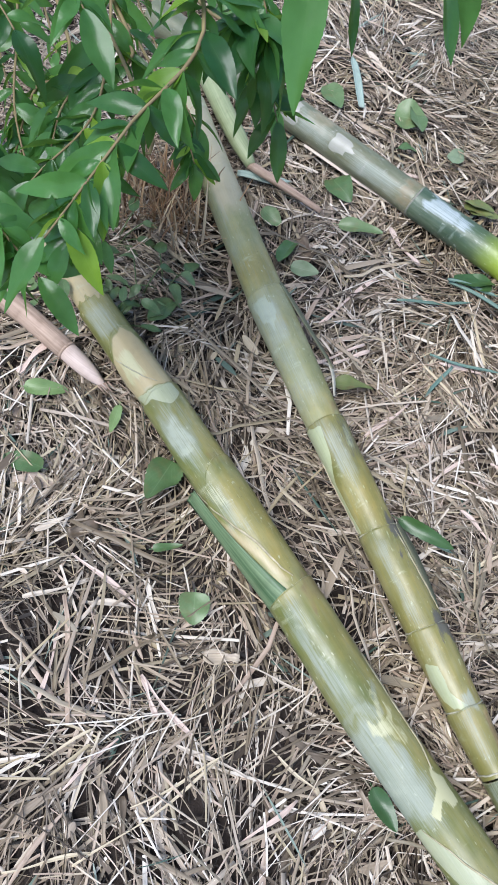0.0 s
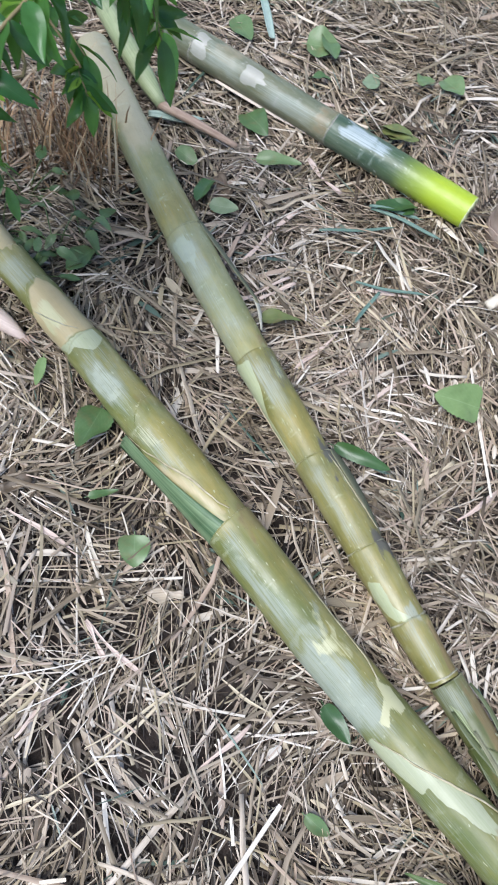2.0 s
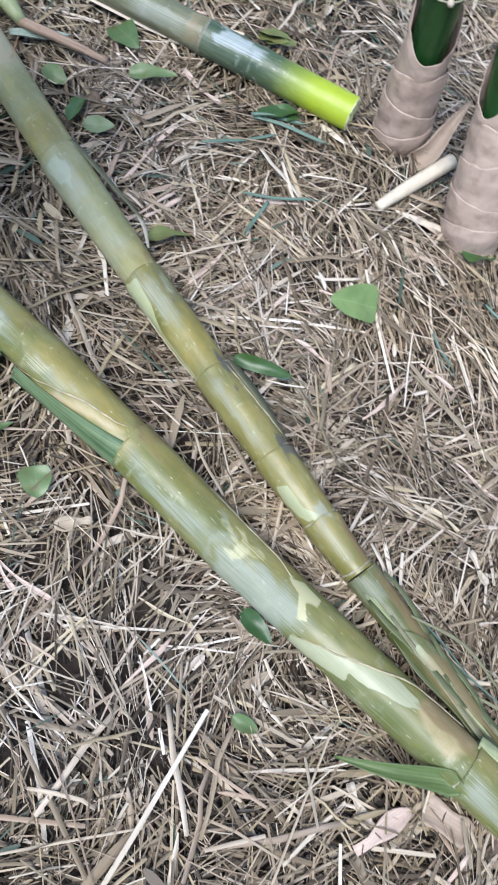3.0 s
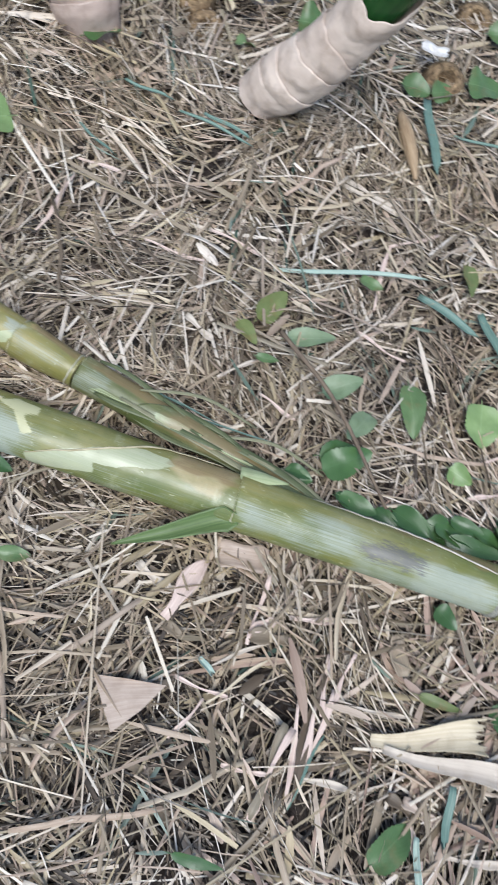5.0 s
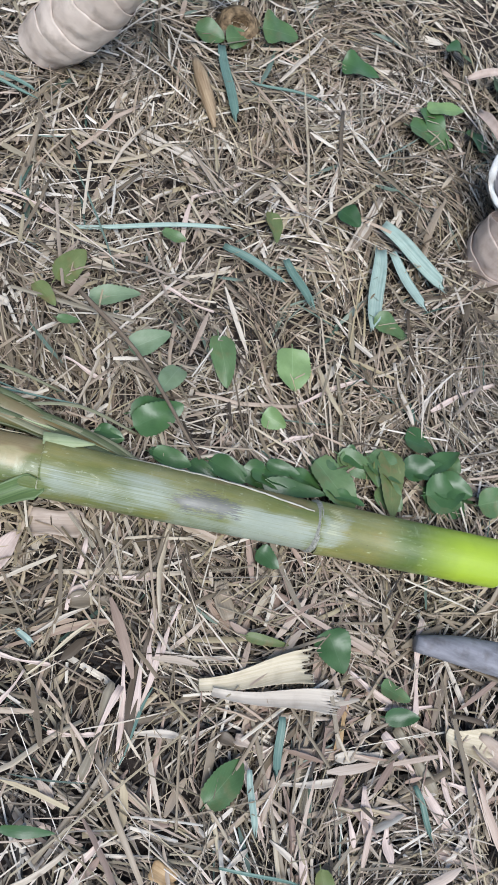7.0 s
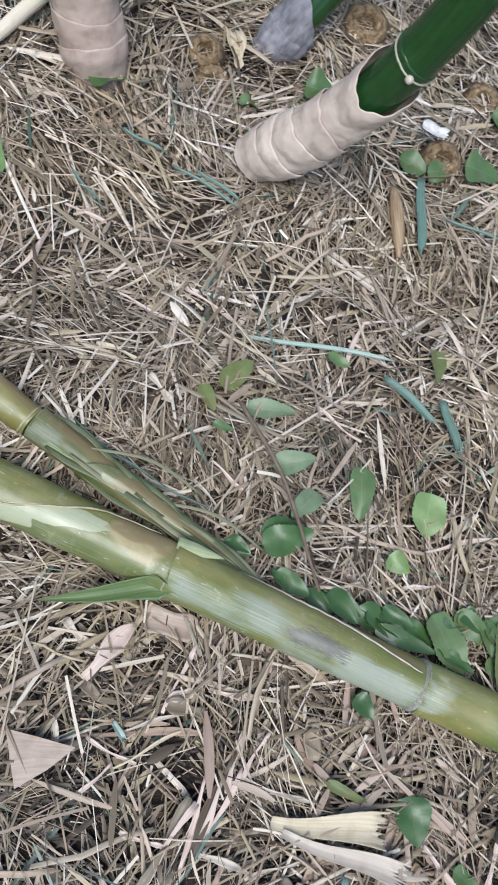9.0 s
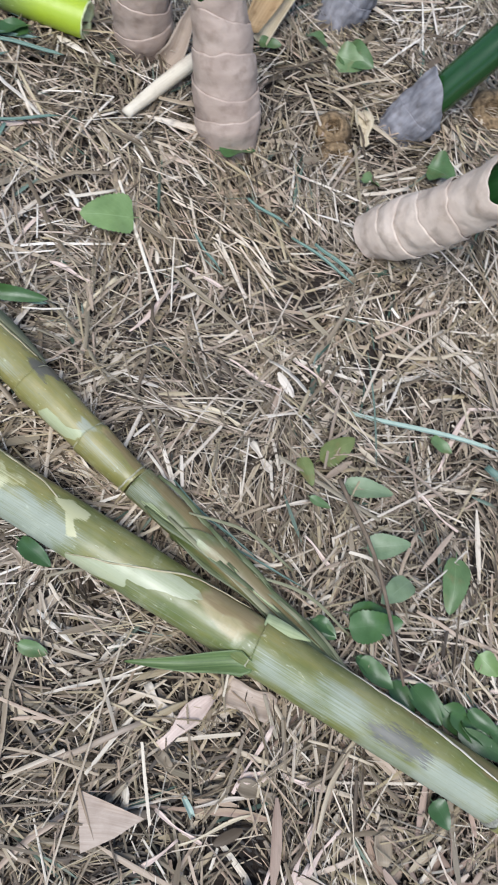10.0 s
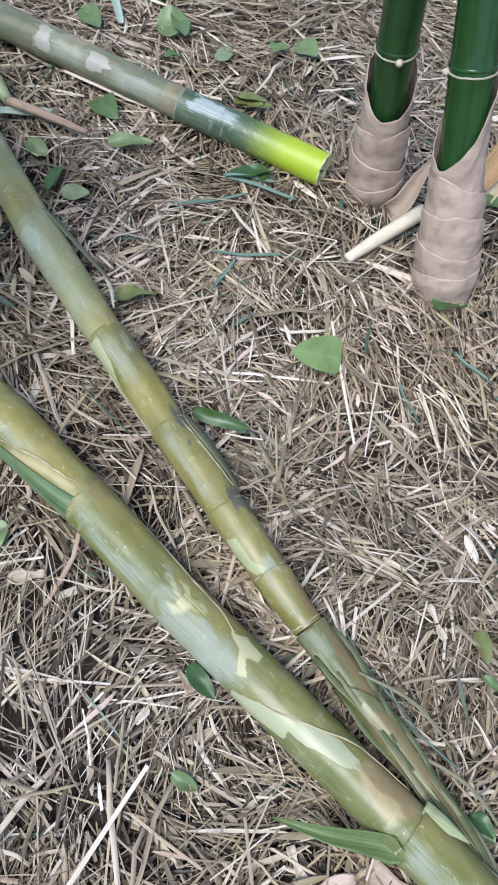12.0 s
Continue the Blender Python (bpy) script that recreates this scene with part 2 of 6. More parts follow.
EDGE_TAN = plain_material("tan_edge", (0.26, 0.22, 0.11), (0.58, 0.52, 0.36), 30, 0.6)
RING = plain_material("node_ring", (0.30, 0.27, 0.20), (0.44, 0.42, 0.33), 90, 0.7)
EDGE = plain_material("pale_edge", (0.46, 0.43, 0.33), (0.62, 0.58, 0.47), 90, 0.7)
RING_SOFT = plain_material("node_ring_soft", (0.24, 0.225, 0.13), (0.56, 0.53, 0.41), 70, 0.6)
RING_DARK = plain_material("node_ring_dark", (0.15, 0.145, 0.12), (0.37, 0.36, 0.30), 260, 0.75, (1, 1))
GREEN_BLADE = plain_material("sheath_blade", (0.055, 0.097, 0.030), (0.155, 0.215, 0.078), 1.0, 0.45, (5, 330), 0.4, 0.3)
DULL_BLADE = plain_material("dull_blade", (0.14, 0.14, 0.075), (0.29, 0.285, 0.175), 1.0, 0.5, (4, 330), 0.35, 0.3)
LIMP_BLADE = plain_material("limp_blade", (0.055, 0.075, 0.032), (0.155, 0.175, 0.085), 1.0, 0.5, (4, 300), 0.4, 0.3)
STRIPED_BLADE = plain_material("striped_blade", (0.045, 0.098, 0.042), (0.20, 0.275, 0.145), 1.0, 0.42, (2.5, 150), 0.45, 0.15)
PULP = plain_material("cut_flesh", (0.55, 0.62, 0.30), (0.72, 0.74, 0.48), 160, 0.6)
DARK_CULM = plain_material("standing_culm", (0.010, 0.042, 0.012), (0.022, 0.075, 0.018), 1.0, 0.22, (3, 60), 0.5, 0.03)
SHEATH = plain_material("dry_sheath", (0.40, 0.305, 0.25), (0.56, 0.45, 0.375), 1.0, 0.5, (26, 12), 0.4, 0.10, 0.2, 0.4)
SHEATH_CREAM = plain_material("dry_sheath_cream", (0.50, 0.40, 0.325), (0.68, 0.57, 0.475), 1.0, 0.5, (26, 12), 0.4, 0.10, 0.15, 0.25)
SHEATH_PALE = plain_material("dry_sheath_pale", (0.42, 0.355, 0.285), (0.58, 0.51, 0.415), 1.0, 0.6, (6, 180), 0.3, 0.15)
SHEATH_GREY = plain_material("grey_sheath", (0.13, 0.127, 0.14), (0.30, 0.29, 0.305), 1.0, 0.7, (14, 60), 0.3, 0.5, 0.4)
SHEATH_IN = plain_material("sheath_lining", (0.16, 0.15, 0.16), (0.30, 0.28, 0.28), 1.0, 0.5, (6, 120))
HUSK = plain_material("yellow_husk", (0.46, 0.38, 0.25), (0.64, 0.56, 0.41), 1.0, 0.6, (8, 320), 0.3, 0.4)
ORANGE_HUSK = plain_material("orange_husk", (0.33, 0.205, 0.095), (0.54, 0.38, 0.21), 1.0, 0.6, (8, 240), 0.3, 0.4, 0.4)
PINK = plain_material("pink_straw", (0.50, 0.375, 0.31), (0.68, 0.55, 0.47), 1.0, 0.55, (8, 380), 0.4, 0.4)
POD = plain_material("brown_bud", (0.20, 0.125, 0.065), (0.46, 0.34, 0.21), 1.0, 0.6, (12, 200), 0.3, 0.3)
BEIGE = plain_material("beige_sheath", (0.35, 0.27, 0.21), (0.47, 0.38, 0.305), 1.0, 0.6, (10, 300), 0.3, 0.2)
STICK = plain_material("stick_skin", (0.27, 0.185, 0.13), (0.50, 0.37, 0.285), 1.0, 0.65, (8, 160), 0.3, 0.4, 0.2)
WHITE_STICK = plain_material("peeled_stick", (0.60, 0.52, 0.40), (0.76, 0.69, 0.56), 1.0, 0.6, (8, 200), 0.3, 0.2)
BARK = plain_material("bark", (0.11, 0.08, 0.06), (0.22, 0.17, 0.12), 1.0, 0.9, (40, 160), 0.2, 0.8)
TWIG = plain_material("twig", (0.17, 0.13, 0.07), (0.26, 0.21, 0.10), 1.0, 0.75, (40, 200), 0.3, 0.4)
KNOB = plain_material("rhizome", (0.05, 0.033, 0.02), (0.36, 0.25, 0.14), 1.0, 0.85, (190, 45), 0.2, 1.0, 0.5)


# ---- builders ----
def mesh_of(name, verts, faces, uvs=None, marks=None, material=None, smooth=True):
    me = bpy.data.meshes.new(name)
    me.from_pydata([tuple(v) for v in verts], [], faces)
    if uvs is not None:
        layer = me.uv_layers.new(name="UVMap")
        corner = np.empty(len(me.loops), dtype=np.int32)
        me.loops.foreach_get("vertex_index", corner)
        layer.data.foreach_set("uv", np.asarray(uvs, dtype=np.float32)[corner].ravel())
    if marks is not None:
        rows = np.asarray([(*m, 0, 0, 0, 0)[:8] for m in marks], dtype=np.float32)
        for key, cols in (("marks", rows[:, :4]), ("stains", rows[:, 4:])):
            layer = me.color_attributes.new(key, "FLOAT_COLOR", "POINT")
            layer.data.foreach_set("color", cols.ravel())
    if material:
        me.materials.append(material)
    if smooth:
        me.polygons.foreach_set("use_smooth", [True] * len(me.polygons))
    me.update()
    return me


def part_of(name, me, parent, label=""):
    ob = new(name, me)
    ob.parent = parent
    return tagged(ob, label)


def thing(name, place, label, category, group="", kind=""):
    ob = new(name)
    ob.location = place
    ob.empty_display_size = 0.05
    return tagged(ob, label, category, group, kind)


def frame_along(a):
    """Side (towards the viewer's lower left for the felled culms) and top vectors of an axis."""
    a = Vector(a).normalized()
    side = a.cross(Vector((0, 0, 1)))
    side = side.normalized() if side.length > 1e-4 else Vector((1, 0, 0))
    return a, side, side.cross(a)


class Axis:
    """A gently bowed axis with a radius for every distance u along it."""

    def __init__(self, start, end, radii, bow=0.0, rise=0.0, sway=((0, 0), (1, 0))):
        self.p, self.q, self.radii, self.bow, self.rise, self.sway = Vector(start), Vector(end), radii, bow, rise, sway
        self.length = (self.q - self.p).length
        self.a, self.side, self.up = frame_along(self.q - self.p)

    def radius(self, u):
        return float(np.interp(u, [r[0] for r in self.radii], [r[1] for r in self.radii]))

    def centre(self, u):
        f = u / self.length
        s = 4 * f * (1 - f)
        sway = float(np.interp(u, [r[0] for r in self.sway], [r[1] for r in self.sway]))
        return self.p + self.a * u + self.side * (self.bow * s + sway) + self.up * (self.rise * s)

    def at(self, u, theta, lift=0.0, scale=1.0):
        r = self.radius(u) * scale + lift
        return self.centre(u) + self.up * (r * math.cos(theta)) + self.side * (r * math.sin(theta))


WOBBLE = [0.0, 0.0]                                           # how far soft-edged stains stray at the spot being made


def no_marks(u, theta):
    return (0, 0, 0, 0)


def tube(name, axis, u0, u1, material, marks=no_marks, lift0=0.0, lift1=0.0, slant=0.0, face=0.0, sides=40, step=0.008, lip=0.0, rim=0.0, closed=False, wob=0.0, crumple=0.0, bulge=0.0):
    """A skin round an axis from u0 to u1. The u0 end is cut aslant; lip turns that free edge inwards, so that it has a thickness."""
    rows = max(3, int((u1 - u0) / step) + 1)
    verts, uvs, mk, faces = [], [], [], []

    def ring(s, inward=0.0, edge=0.0):
        for k in range(sides + 1):
            th = -math.pi + 2 * math.pi * k / sides
            start = u0 + slant * (0.5 - 0.5 * math.cos(th - face)) ** 1.35 + wob * noise.noise((math.cos(th) * 2, math.sin(th) * 2, u0 * 9))
            u = start + (u1 - start) * s
            lift = lift0 + (lift1 - lift0) * s - inward + rim * max(0.0, 1 - (u - start) / 0.03)
            lift += 0.0009 * noise.noise((u * 14, math.cos(th), math.sin(th)))
            if bulge:
                lift += bulge * math.sin(math.pi * min(1.0, (u - start) / 0.055)) * (0.7 + 0.6 * noise.noise((u0 * 40, math.cos(th) * 1.5, math.sin(th) * 1.5)))
            if crumple:
                lift += crumple * (noise.noise((u * 30 + 7 * u0, 2.2 * math.cos(th), 2.2 * math.sin(th))) + 0.5 * noise.noise((u * 70, 5 * math.cos(th), 5 * math.sin(th))))
            verts.append(axis.at(u, th, lift))
            uvs.append((u, th * axis.radius(u)))
            n1 = noise.noise((u * 9 + 3.1, 1.6 * math.cos(th), 1.6 * math.sin(th)))
            n2 = noise.noise((u * 34 + 9.7, 4 * math.cos(th), 4 * math.sin(th)))
            n3 = noise.noise((u * 11 + 40, 2 * math.cos(th), 2 * math.sin(th)))
            WOBBLE[:] = 0.016 * n1 + 0.012 * n2, 14 * n3 + 9 * n2
            row = list((*marks(u + 0.005 * n1 + 0.004 * n2, th + 0.07 * n3 + 0.06 * n2), 0, 0, 0, 0)[:8])
            row[6] = max(row[6], edge)
            mk.append(row)

    if lip:
        ring(0.0, lip, 0.5)
    for i in range(rows):
        ring(i / (rows - 1), 0.0, 0.5 if lip and i == 0 else 0.0)
    w = sides + 1
    for i in range(rows - 1 + (1 if lip else 0)):
        for k in range(sides):
            a = i * w + k
            faces.append((a, a + 1, a + w + 1, a + w))
    if closed:
        top = len(verts)
        verts.append(axis.centre(u1))
        uvs.append((u1, 0))
        mk.append(marks(u1, 0))
        base = (rows - 1 + (1 if lip else 0)) * w
        faces += [(base + k, base + k + 1, top) for k in range(sides)]
    return mesh_of(name, verts, faces, uvs, mk, material)


def ring_mesh(name, axis, u, material, width=0.006, height=0.002, tilt=0.0, sides=40):
    verts, uvs, faces = [], [], []
    prof = ((-1, -0.4), (-0.6, 0.55), (0, 1), (0.6, 0.6), (1, -0.4))
    for k in range(sides + 1):
        th = -math.pi + 2 * math.pi * k / sides
        jig = 0.0012 * noise.noise((math.cos(th) * 3, math.sin(th) * 3, u * 7))
        for du, dh in prof:
            uu = u + du * width / 2 + tilt * math.cos(th) + jig
            verts.append(axis.at(uu, th, dh * height + jig * 0.4))
            uvs.append((uu, th * axis.radius(u)))
    m = len(prof)
    for k in range(sides):
        for j in range(m - 1):
            a = k * m + j
            faces.append((a, a + 1, a + m + 1, a + m))
    return mesh_of(name, verts, faces, uvs, None, material)


def ribbon(name, pts, widths, material, normal=(0, 0, 1), cup=0.0, thick=0.0006, fray=0.0, rows=3):
    """A thin bent strip with a cupped cross-section and real thickness."""
    pts = [Vector(p) for p in pts]
    n, m = len(pts), rows
    top, bottom, uvs = [], [], []
    run = 0.0
    for i, p in enumerate(pts):
        d = (pts[min(i + 1, n - 1)] - pts[max(i - 1, 0)]).normalized()
        nv = Vector(normal[i] if isinstance(normal, list) else normal)
        s = d.cross(nv).normalized()
        up = s.cross(d)
        if i:
            run += (p - pts[i - 1]).length
        for j in range(m):
            f = 2 * j / (m - 1) - 1
            end = fray * random.uniform(-1, 1) if i == n - 1 else 0.0
            q = p + s * (f * widths[i] / 2) + up * (cup * widths[i] * (f * f - 0.3)) + d * end
            top.append(q + up * thick)
            bottom.append(q - up * thick)
            uvs.append((run, f * widths[i] / 2))
    verts, faces, k = top + bottom, [], n * m
    for i in range(n - 1):
        for j in range(m - 1):
            a = i * m + j
            faces.append((a, a + 1, a + m + 1, a + m))
            faces.append((k + a, k + a + m, k + a + m + 1, k + a + 1))
        for a, b in ((i * m, (i + 1) * m), ((i + 1) * m - 1 + m, (i + 1) * m - 1)):
            faces.append((a, b, k + b, k + a))
    for j in range(m - 1):
        faces.append((j + 1, j, k + j, k + j + 1))
        a = (n - 1) * m + j
        faces.append((a, a + 1, k + a + 1, k + a))
    return mesh_of(name, verts, faces, uvs + uvs, None, material)


def rod(name, pts, radii, material, sides=10):
    """A tapered, bent round stick with closed ends."""
    pts = [Vector(p) for p in pts]
    verts, uvs, faces, run = [], [], [], 0.0
    for i, p in enumerate(pts):
        d = (pts[min(i + 1, len(pts) - 1)] - pts[max(i - 1, 0)]).normalized()
        s = d.orthogonal().normalized() if abs(d.z) > 0.9 else d.cross(Vector((0, 0, 1))).normalized()
        up = s.cross(d)
        if i:
            run += (p - pts[i - 1]).length
        for k in range(sides):
            th = 2 * math.pi * k / sides
            verts.append(p + (s * math.cos(th) + up * math.sin(th)) * radii[i])
            uvs.append((run, th * radii[i]))
    for i in range(len(pts) - 1):
        for k in range(sides):
            a, b = i * sides + k, i * sides + (k + 1) % sides
            faces.append((a, b, b + sides, a + sides))
    faces.append(tuple(reversed(range(sides))))
    faces.append(tuple(range((len(pts) - 1) * sides, len(pts) * sides)))
    return mesh_of(name, verts, faces, uvs, None, material)


def smooth_path(pts, n):
    """n points along a Catmull-Rom curve through pts."""
    pts = [Vector(p) for p in pts]
    ext = [2 * pts[0] - pts[1], *pts, 2 * pts[-1] - pts[-2]]
    out = []
    for i in range(n):
        t = i / (n - 1) * (len(pts) - 1)
        k = min(int(t), len(pts) - 2)
        f = t - k
        a, b, c, d = ext[k:k + 4]
        out.append(0.5 * ((2 * b) + (c - a) * f + (2 * a - 5 * b + 4 * c - d) * f * f + (3 * b - a - 3 * c + d) * f ** 3))
    return out


def leaf_mesh(name, length, width, material, seed, point=1.0, cup=0.25, droop=0.15, teeth=9, twist=0.0, stalk=0.12, tooth=0.04):
    """A toothed leaf with a folded midrib; it lies along +x from its stalk at the origin. UV: along 0..1, across -1..1."""
    rng = random.Random(seed)
    n, m = 2 * teeth + 3, 5
    verts, uvs, faces = [], [], []
    ph = rng.uniform(0, 6)
    for i in range(n):
        f = i / (n - 1)
        w = math.sin(math.pi * f ** (0.75 / point * 0.9)) ** (0.85 if point < 1 else 0.6) if 0 < f < 1 else 0.0
        w = width / 2 * max(w, 0.02) * (1 + tooth * (1 if i % 2 else -0.8) + 0.10 * math.sin(3 * f + 2 * ph))
        x = length * f
        z0 = -droop * length * f * f + 0.02 * length * math.sin(5 * f + ph)
        tw = twist * f
        for j in range(m):
            g = 2 * j / (m - 1) - 1
            y, z = g * w, cup * w * abs(g) + (0.13 * math.sin(9 * f + ph) + 0.14 * math.sin(5 * f + 2.3 * ph)) * w * abs(g) * (1 if g > 0 else -0.8)
            verts.append((x, y * math.cos(tw) - z * math.sin(tw), z0 + y * math.sin(tw) + z * math.cos(tw)))
            uvs.append((f, g))
    for i in range(n - 1):
        for j in range(m - 1):
            a = i * m + j
            faces.append((a, a + m, a + m + 1, a + 1))
    k, s = len(verts), stalk * length
    for x in (0.08 * length, -s):
        for y, z in ((-0.0008, 0), (0.0008, 0), (0, -0.0014)):
            verts.append((x, y, z - 0.0003))
            uvs.append((0.0, 0.0))
    faces += [(k + a, k + b, k + 3 + b, k + 3 + a) for a, b in ((0, 1), (1, 2), (2, 0))]
    return mesh_of(name, verts, faces, uvs, None, material)


# ---- ground ----
def ground_height(x, y):
    return 0.010 * noise.noise((x * 2.2, y * 2.2, 3.0)) + 0.006 * noise.noise((x * 9, y * 9, 5.0)) - 0.032


def make_ground():
    near = list(np.linspace(-1.6, 3.2, 161))
    far = [3.2 * 1.35 ** k for k in range(1, 14)]
    xs = [-1.6 - v + 3.2 for v in reversed(far)] + near + far
    ys = [-2.0 - v + 3.2 for v in reversed(far)] + list(np.linspace(-2.0, 3.2, 171)) + far
    verts = [(x, y, ground_height(x, y) if -1.7 < x < 3.3 and -2.1 < y < 3.3 else -0.032) for y in ys for x in xs]
    w = len(xs)
    faces = [(j * w + i, j * w + i + 1, (j + 1) * w + i + 1, (j + 1) * w + i) for j in range(len(ys) - 1) for i in range(w - 1)]
    ob = new("ground", mesh_of("ground", verts, faces, None, None, SOIL))
    return tagged(ob, "brown earth under a thick mulch of dry straw", "ground", kind="structure")


ground = make_ground()


BARE = ((0.02, 0.16, 0.17), (0.22, 0.30, 0.13), (0.24, 0.10, 0.14), (0.42, -0.44, 0.16), (-0.13, 0.31, 0.13),
        (0.00, 0.11, 0.07), (0.10, 0.29, 0.05), (0.20, 0.08, 0.06), (-0.14, 0.48, 0.05), (-0.13, 0.30, 0.06), (0.08, 0.13, 0.05),
        (-0.13, 0.20, 0.10), (-0.20, 0.34, 0.05), (0.31, 0.60, 0.05), (0.34, 0.52, 0.05), (0.10, 1.26, 0.07), (1.35, 0.07, 0.04),
        (1.16, 0.29, 0.07), (1.06, 0.49, 0.05), (0.75, 0.50, 0.05), (0.50, -0.61, 0.06), (0.51, -0.74, 0.04), (1.37, 0.09, 0.03),
        (0.33, -0.51, 0.06), (0.63, -0.55, 0.03), (0.81, -0.79, 0.03), (0.66, 0.84, 0.06), (0.34, 0.45, 0.05), (0.07, 0.50, 0.03),
        (0.27, 0.20, 0.05))


def cover(x, y):
    """How thick the mulch lies: 1 mostly, less over the bare dark patches."""
    c = 1.0
    for a, b, r in BARE:
        d = math.hypot(x - a, y - b) / r
        if d < 1.6:
            c = min(c, max(0.45 if r < 0.12 else 0.62, d * d * 0.6))
    return c


def litter(name, count, box, length, width, top, material, label, seed, shape=2, spread=0.25, fade=None):
    """Very many bent strips laid every way, as one mesh."""
    rng = np.random.default_rng(seed)
    x0, y0, x1, y1 = box
    cx, cy = rng.uniform(x0, x1, count), rng.uniform(y0, y1, count)
    clump = np.array([noise.noise((a * 3.0, b * 3.0, seed)) for a, b in zip(cx, cy)])
    thick = np.array([cover(a, b) for a, b in zip(cx, cy)])
    inset = np.minimum(np.minimum(cx - x0, x1 - cx), np.minimum(cy - y0, y1 - cy)) + 0.25 * clump
    keep = rng.uniform(0, 1, count) < np.clip(0.85 + 1.2 * clump, 0.45, 1) * thick * np.clip(inset / 0.45, 0.0, 1)
    cx, cy = cx[keep], cy[keep]
    n = len(cx)
    drift = np.array([noise.noise((a * 2.6, b * 2.6, 4.5)) for a, b in zip(cx, cy)])
    ang = np.where(rng.uniform(0, 1, n) < 0.6, drift * 6.0 + rng.normal(0, 0.38, n), rng.uniform(0, math.pi, n))
    ln = np.clip(rng.lognormal(math.log(length), 0.5, n), length * 0.3, length * 3)
    wd = np.clip(rng.lognormal(math.log(width), 0.55, n), width * 0.4, width * 2.8)
    z = np.array([ground_height(a, b) for a, b in zip(cx, cy)]) + 0.010 + top * rng.uniform(0, 1, n) ** 1.4
    tilt = rng.normal(0, 0.10, n) * np.minimum(1, 0.07 / ln)
    bend, side = rng.normal(0, 0.02, n) * ln, rng.normal(0, spread * 0.09, n) * ln
    roll = rng.normal(0, 0.5, n)
    dx, dy = np.cos(ang), np.sin(ang)
    fs = np.linspace(-0.5, 0.5, shape + 1)
    verts = np.empty((n, (shape + 1) * 3, 3))
    uv = np.empty((n, (shape + 1) * 3, 2))
    ridge = rng.uniform(-0.25, 0.75, n)
    off = rng.uniform(0, 40, n)
    for i, f in enumerate(fs):
        arc = 1 - 4 * f * f
        px, py = cx + dx * ln * f - dy * side * arc, cy + dy * ln * f + dx * side * arc
        pz = z + tilt * ln * f + bend * arc
        taper = 1.0 if shape == 2 else max(0.30, (1 - (2 * abs(f)) ** 3.5))
        if shape == 2 and i != 1:
            taper = 0.85
        h = wd * taper / 2
        for j, sg in enumerate((-1, 0, 1)):
            verts[:, 3 * i + j, 0] = px - dy * sg * h * np.cos(roll)
            verts[:, 3 * i + j, 1] = py + dx * sg * h * np.cos(roll)
            verts[:, 3 * i + j, 2] = pz + sg * h * np.sin(roll) + (0 if sg else ridge * h)
            uv[:, 3 * i + j, 0] = off + ln * f
            uv[:, 3 * i + j, 1] = off + sg * h
    quads = np.array([(3 * i + j, 3 * i + j + 1, 3 * i + j + 4, 3 * i + j + 3) for i in range(shape) for j in (0, 1)])
    per = (shape + 1) * 3
    idx = (np.arange(n)[:, None, None] * per + quads[None]).reshape(-1)
    me = bpy.data.meshes.new(name)
    me.vertices.add(n * per)
    me.vertices.foreach_set("co", verts.ravel())
    me.loops.add(len(idx))
    me.loops.foreach_set("vertex_index", idx.astype(np.int32))
    me.polygons.add(len(idx) // 4)
    me.polygons.foreach_set("loop_start", np.arange(0, len(idx), 4, dtype=np.int32))
    me.polygons.foreach_set("loop_total", np.full(len(idx) // 4, 4, dtype=np.int32))
    layer = me.uv_layers.new(name="UVMap")
    layer.data.foreach_set("uv", uv.reshape(-1, 2)[idx].astype(np.float32).ravel())
    me.materials.append(material)
    me.update()
    me.validate()
    return tagged(new(name, me), label, "straw", kind="stuff")


VIEW = (-0.85, -1.35, 2.5, 2.65)
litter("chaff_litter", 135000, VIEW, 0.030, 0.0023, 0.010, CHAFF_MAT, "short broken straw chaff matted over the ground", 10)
litter("straw_litter", 92000, VIEW, 0.068, 0.0023, 0.032, STRAW_MAT, "thin tan and grey straw scattered over the ground", 11, spread=0.15)
litter("long_straw_litter", 14000, VIEW, 0.130, 0.0028, 0.036, LONG_MAT, "long pale straw stems lying across each other", 14, spread=0.12)
litter("leaf_blade_litter", 10500, VIEW, 0.074, 0.0060, 0.030, BLADE_MAT, "flat dry bamboo leaf blades lying among the straw", 12, shape=4)
litter("green_blade_litter", 1900, VIEW, 0.080, 0.0040, 0.030, TEAL_MAT, "narrow blue-green leaf shreds scattered through the straw", 15, shape=4)
litter("pink_blade_litter", 1100, (0.28, -1.06, 1.11, -0.23), 0.085, 0.0068, 0.034, PINK_MAT, "broad pinkish straw blades heaped on the mulch", 16, shape=4)
litter("far_litter", 80000, (-3.2, -3.4, 4.9, 5.2), 0.080, 0.0050, 0.010, STRAW_MAT, "dry leaf litter farther off on the ground", 13)


# ---- felled culms ----
def zone(u, th, u0, u1, t0, t1, soft=0.02, tsoft=10):
    """1 inside a range of u and of degrees round the culm, falling to 0 across soft edges."""
    u, d = u + WOBBLE[0], math.degrees(th) + WOBBLE[1]
    f = min((u - u0) / soft, (u1 - u) / soft, (d - t0) / tsoft, (t1 - d) / tsoft)
    return min(1.0, max(0.0, 0.5 + f))


def near_end(u, a, b):
    """Rises from 0 at a to 1 at b."""
    return min(1.0, max(0.0, (u - a) / (b - a)))


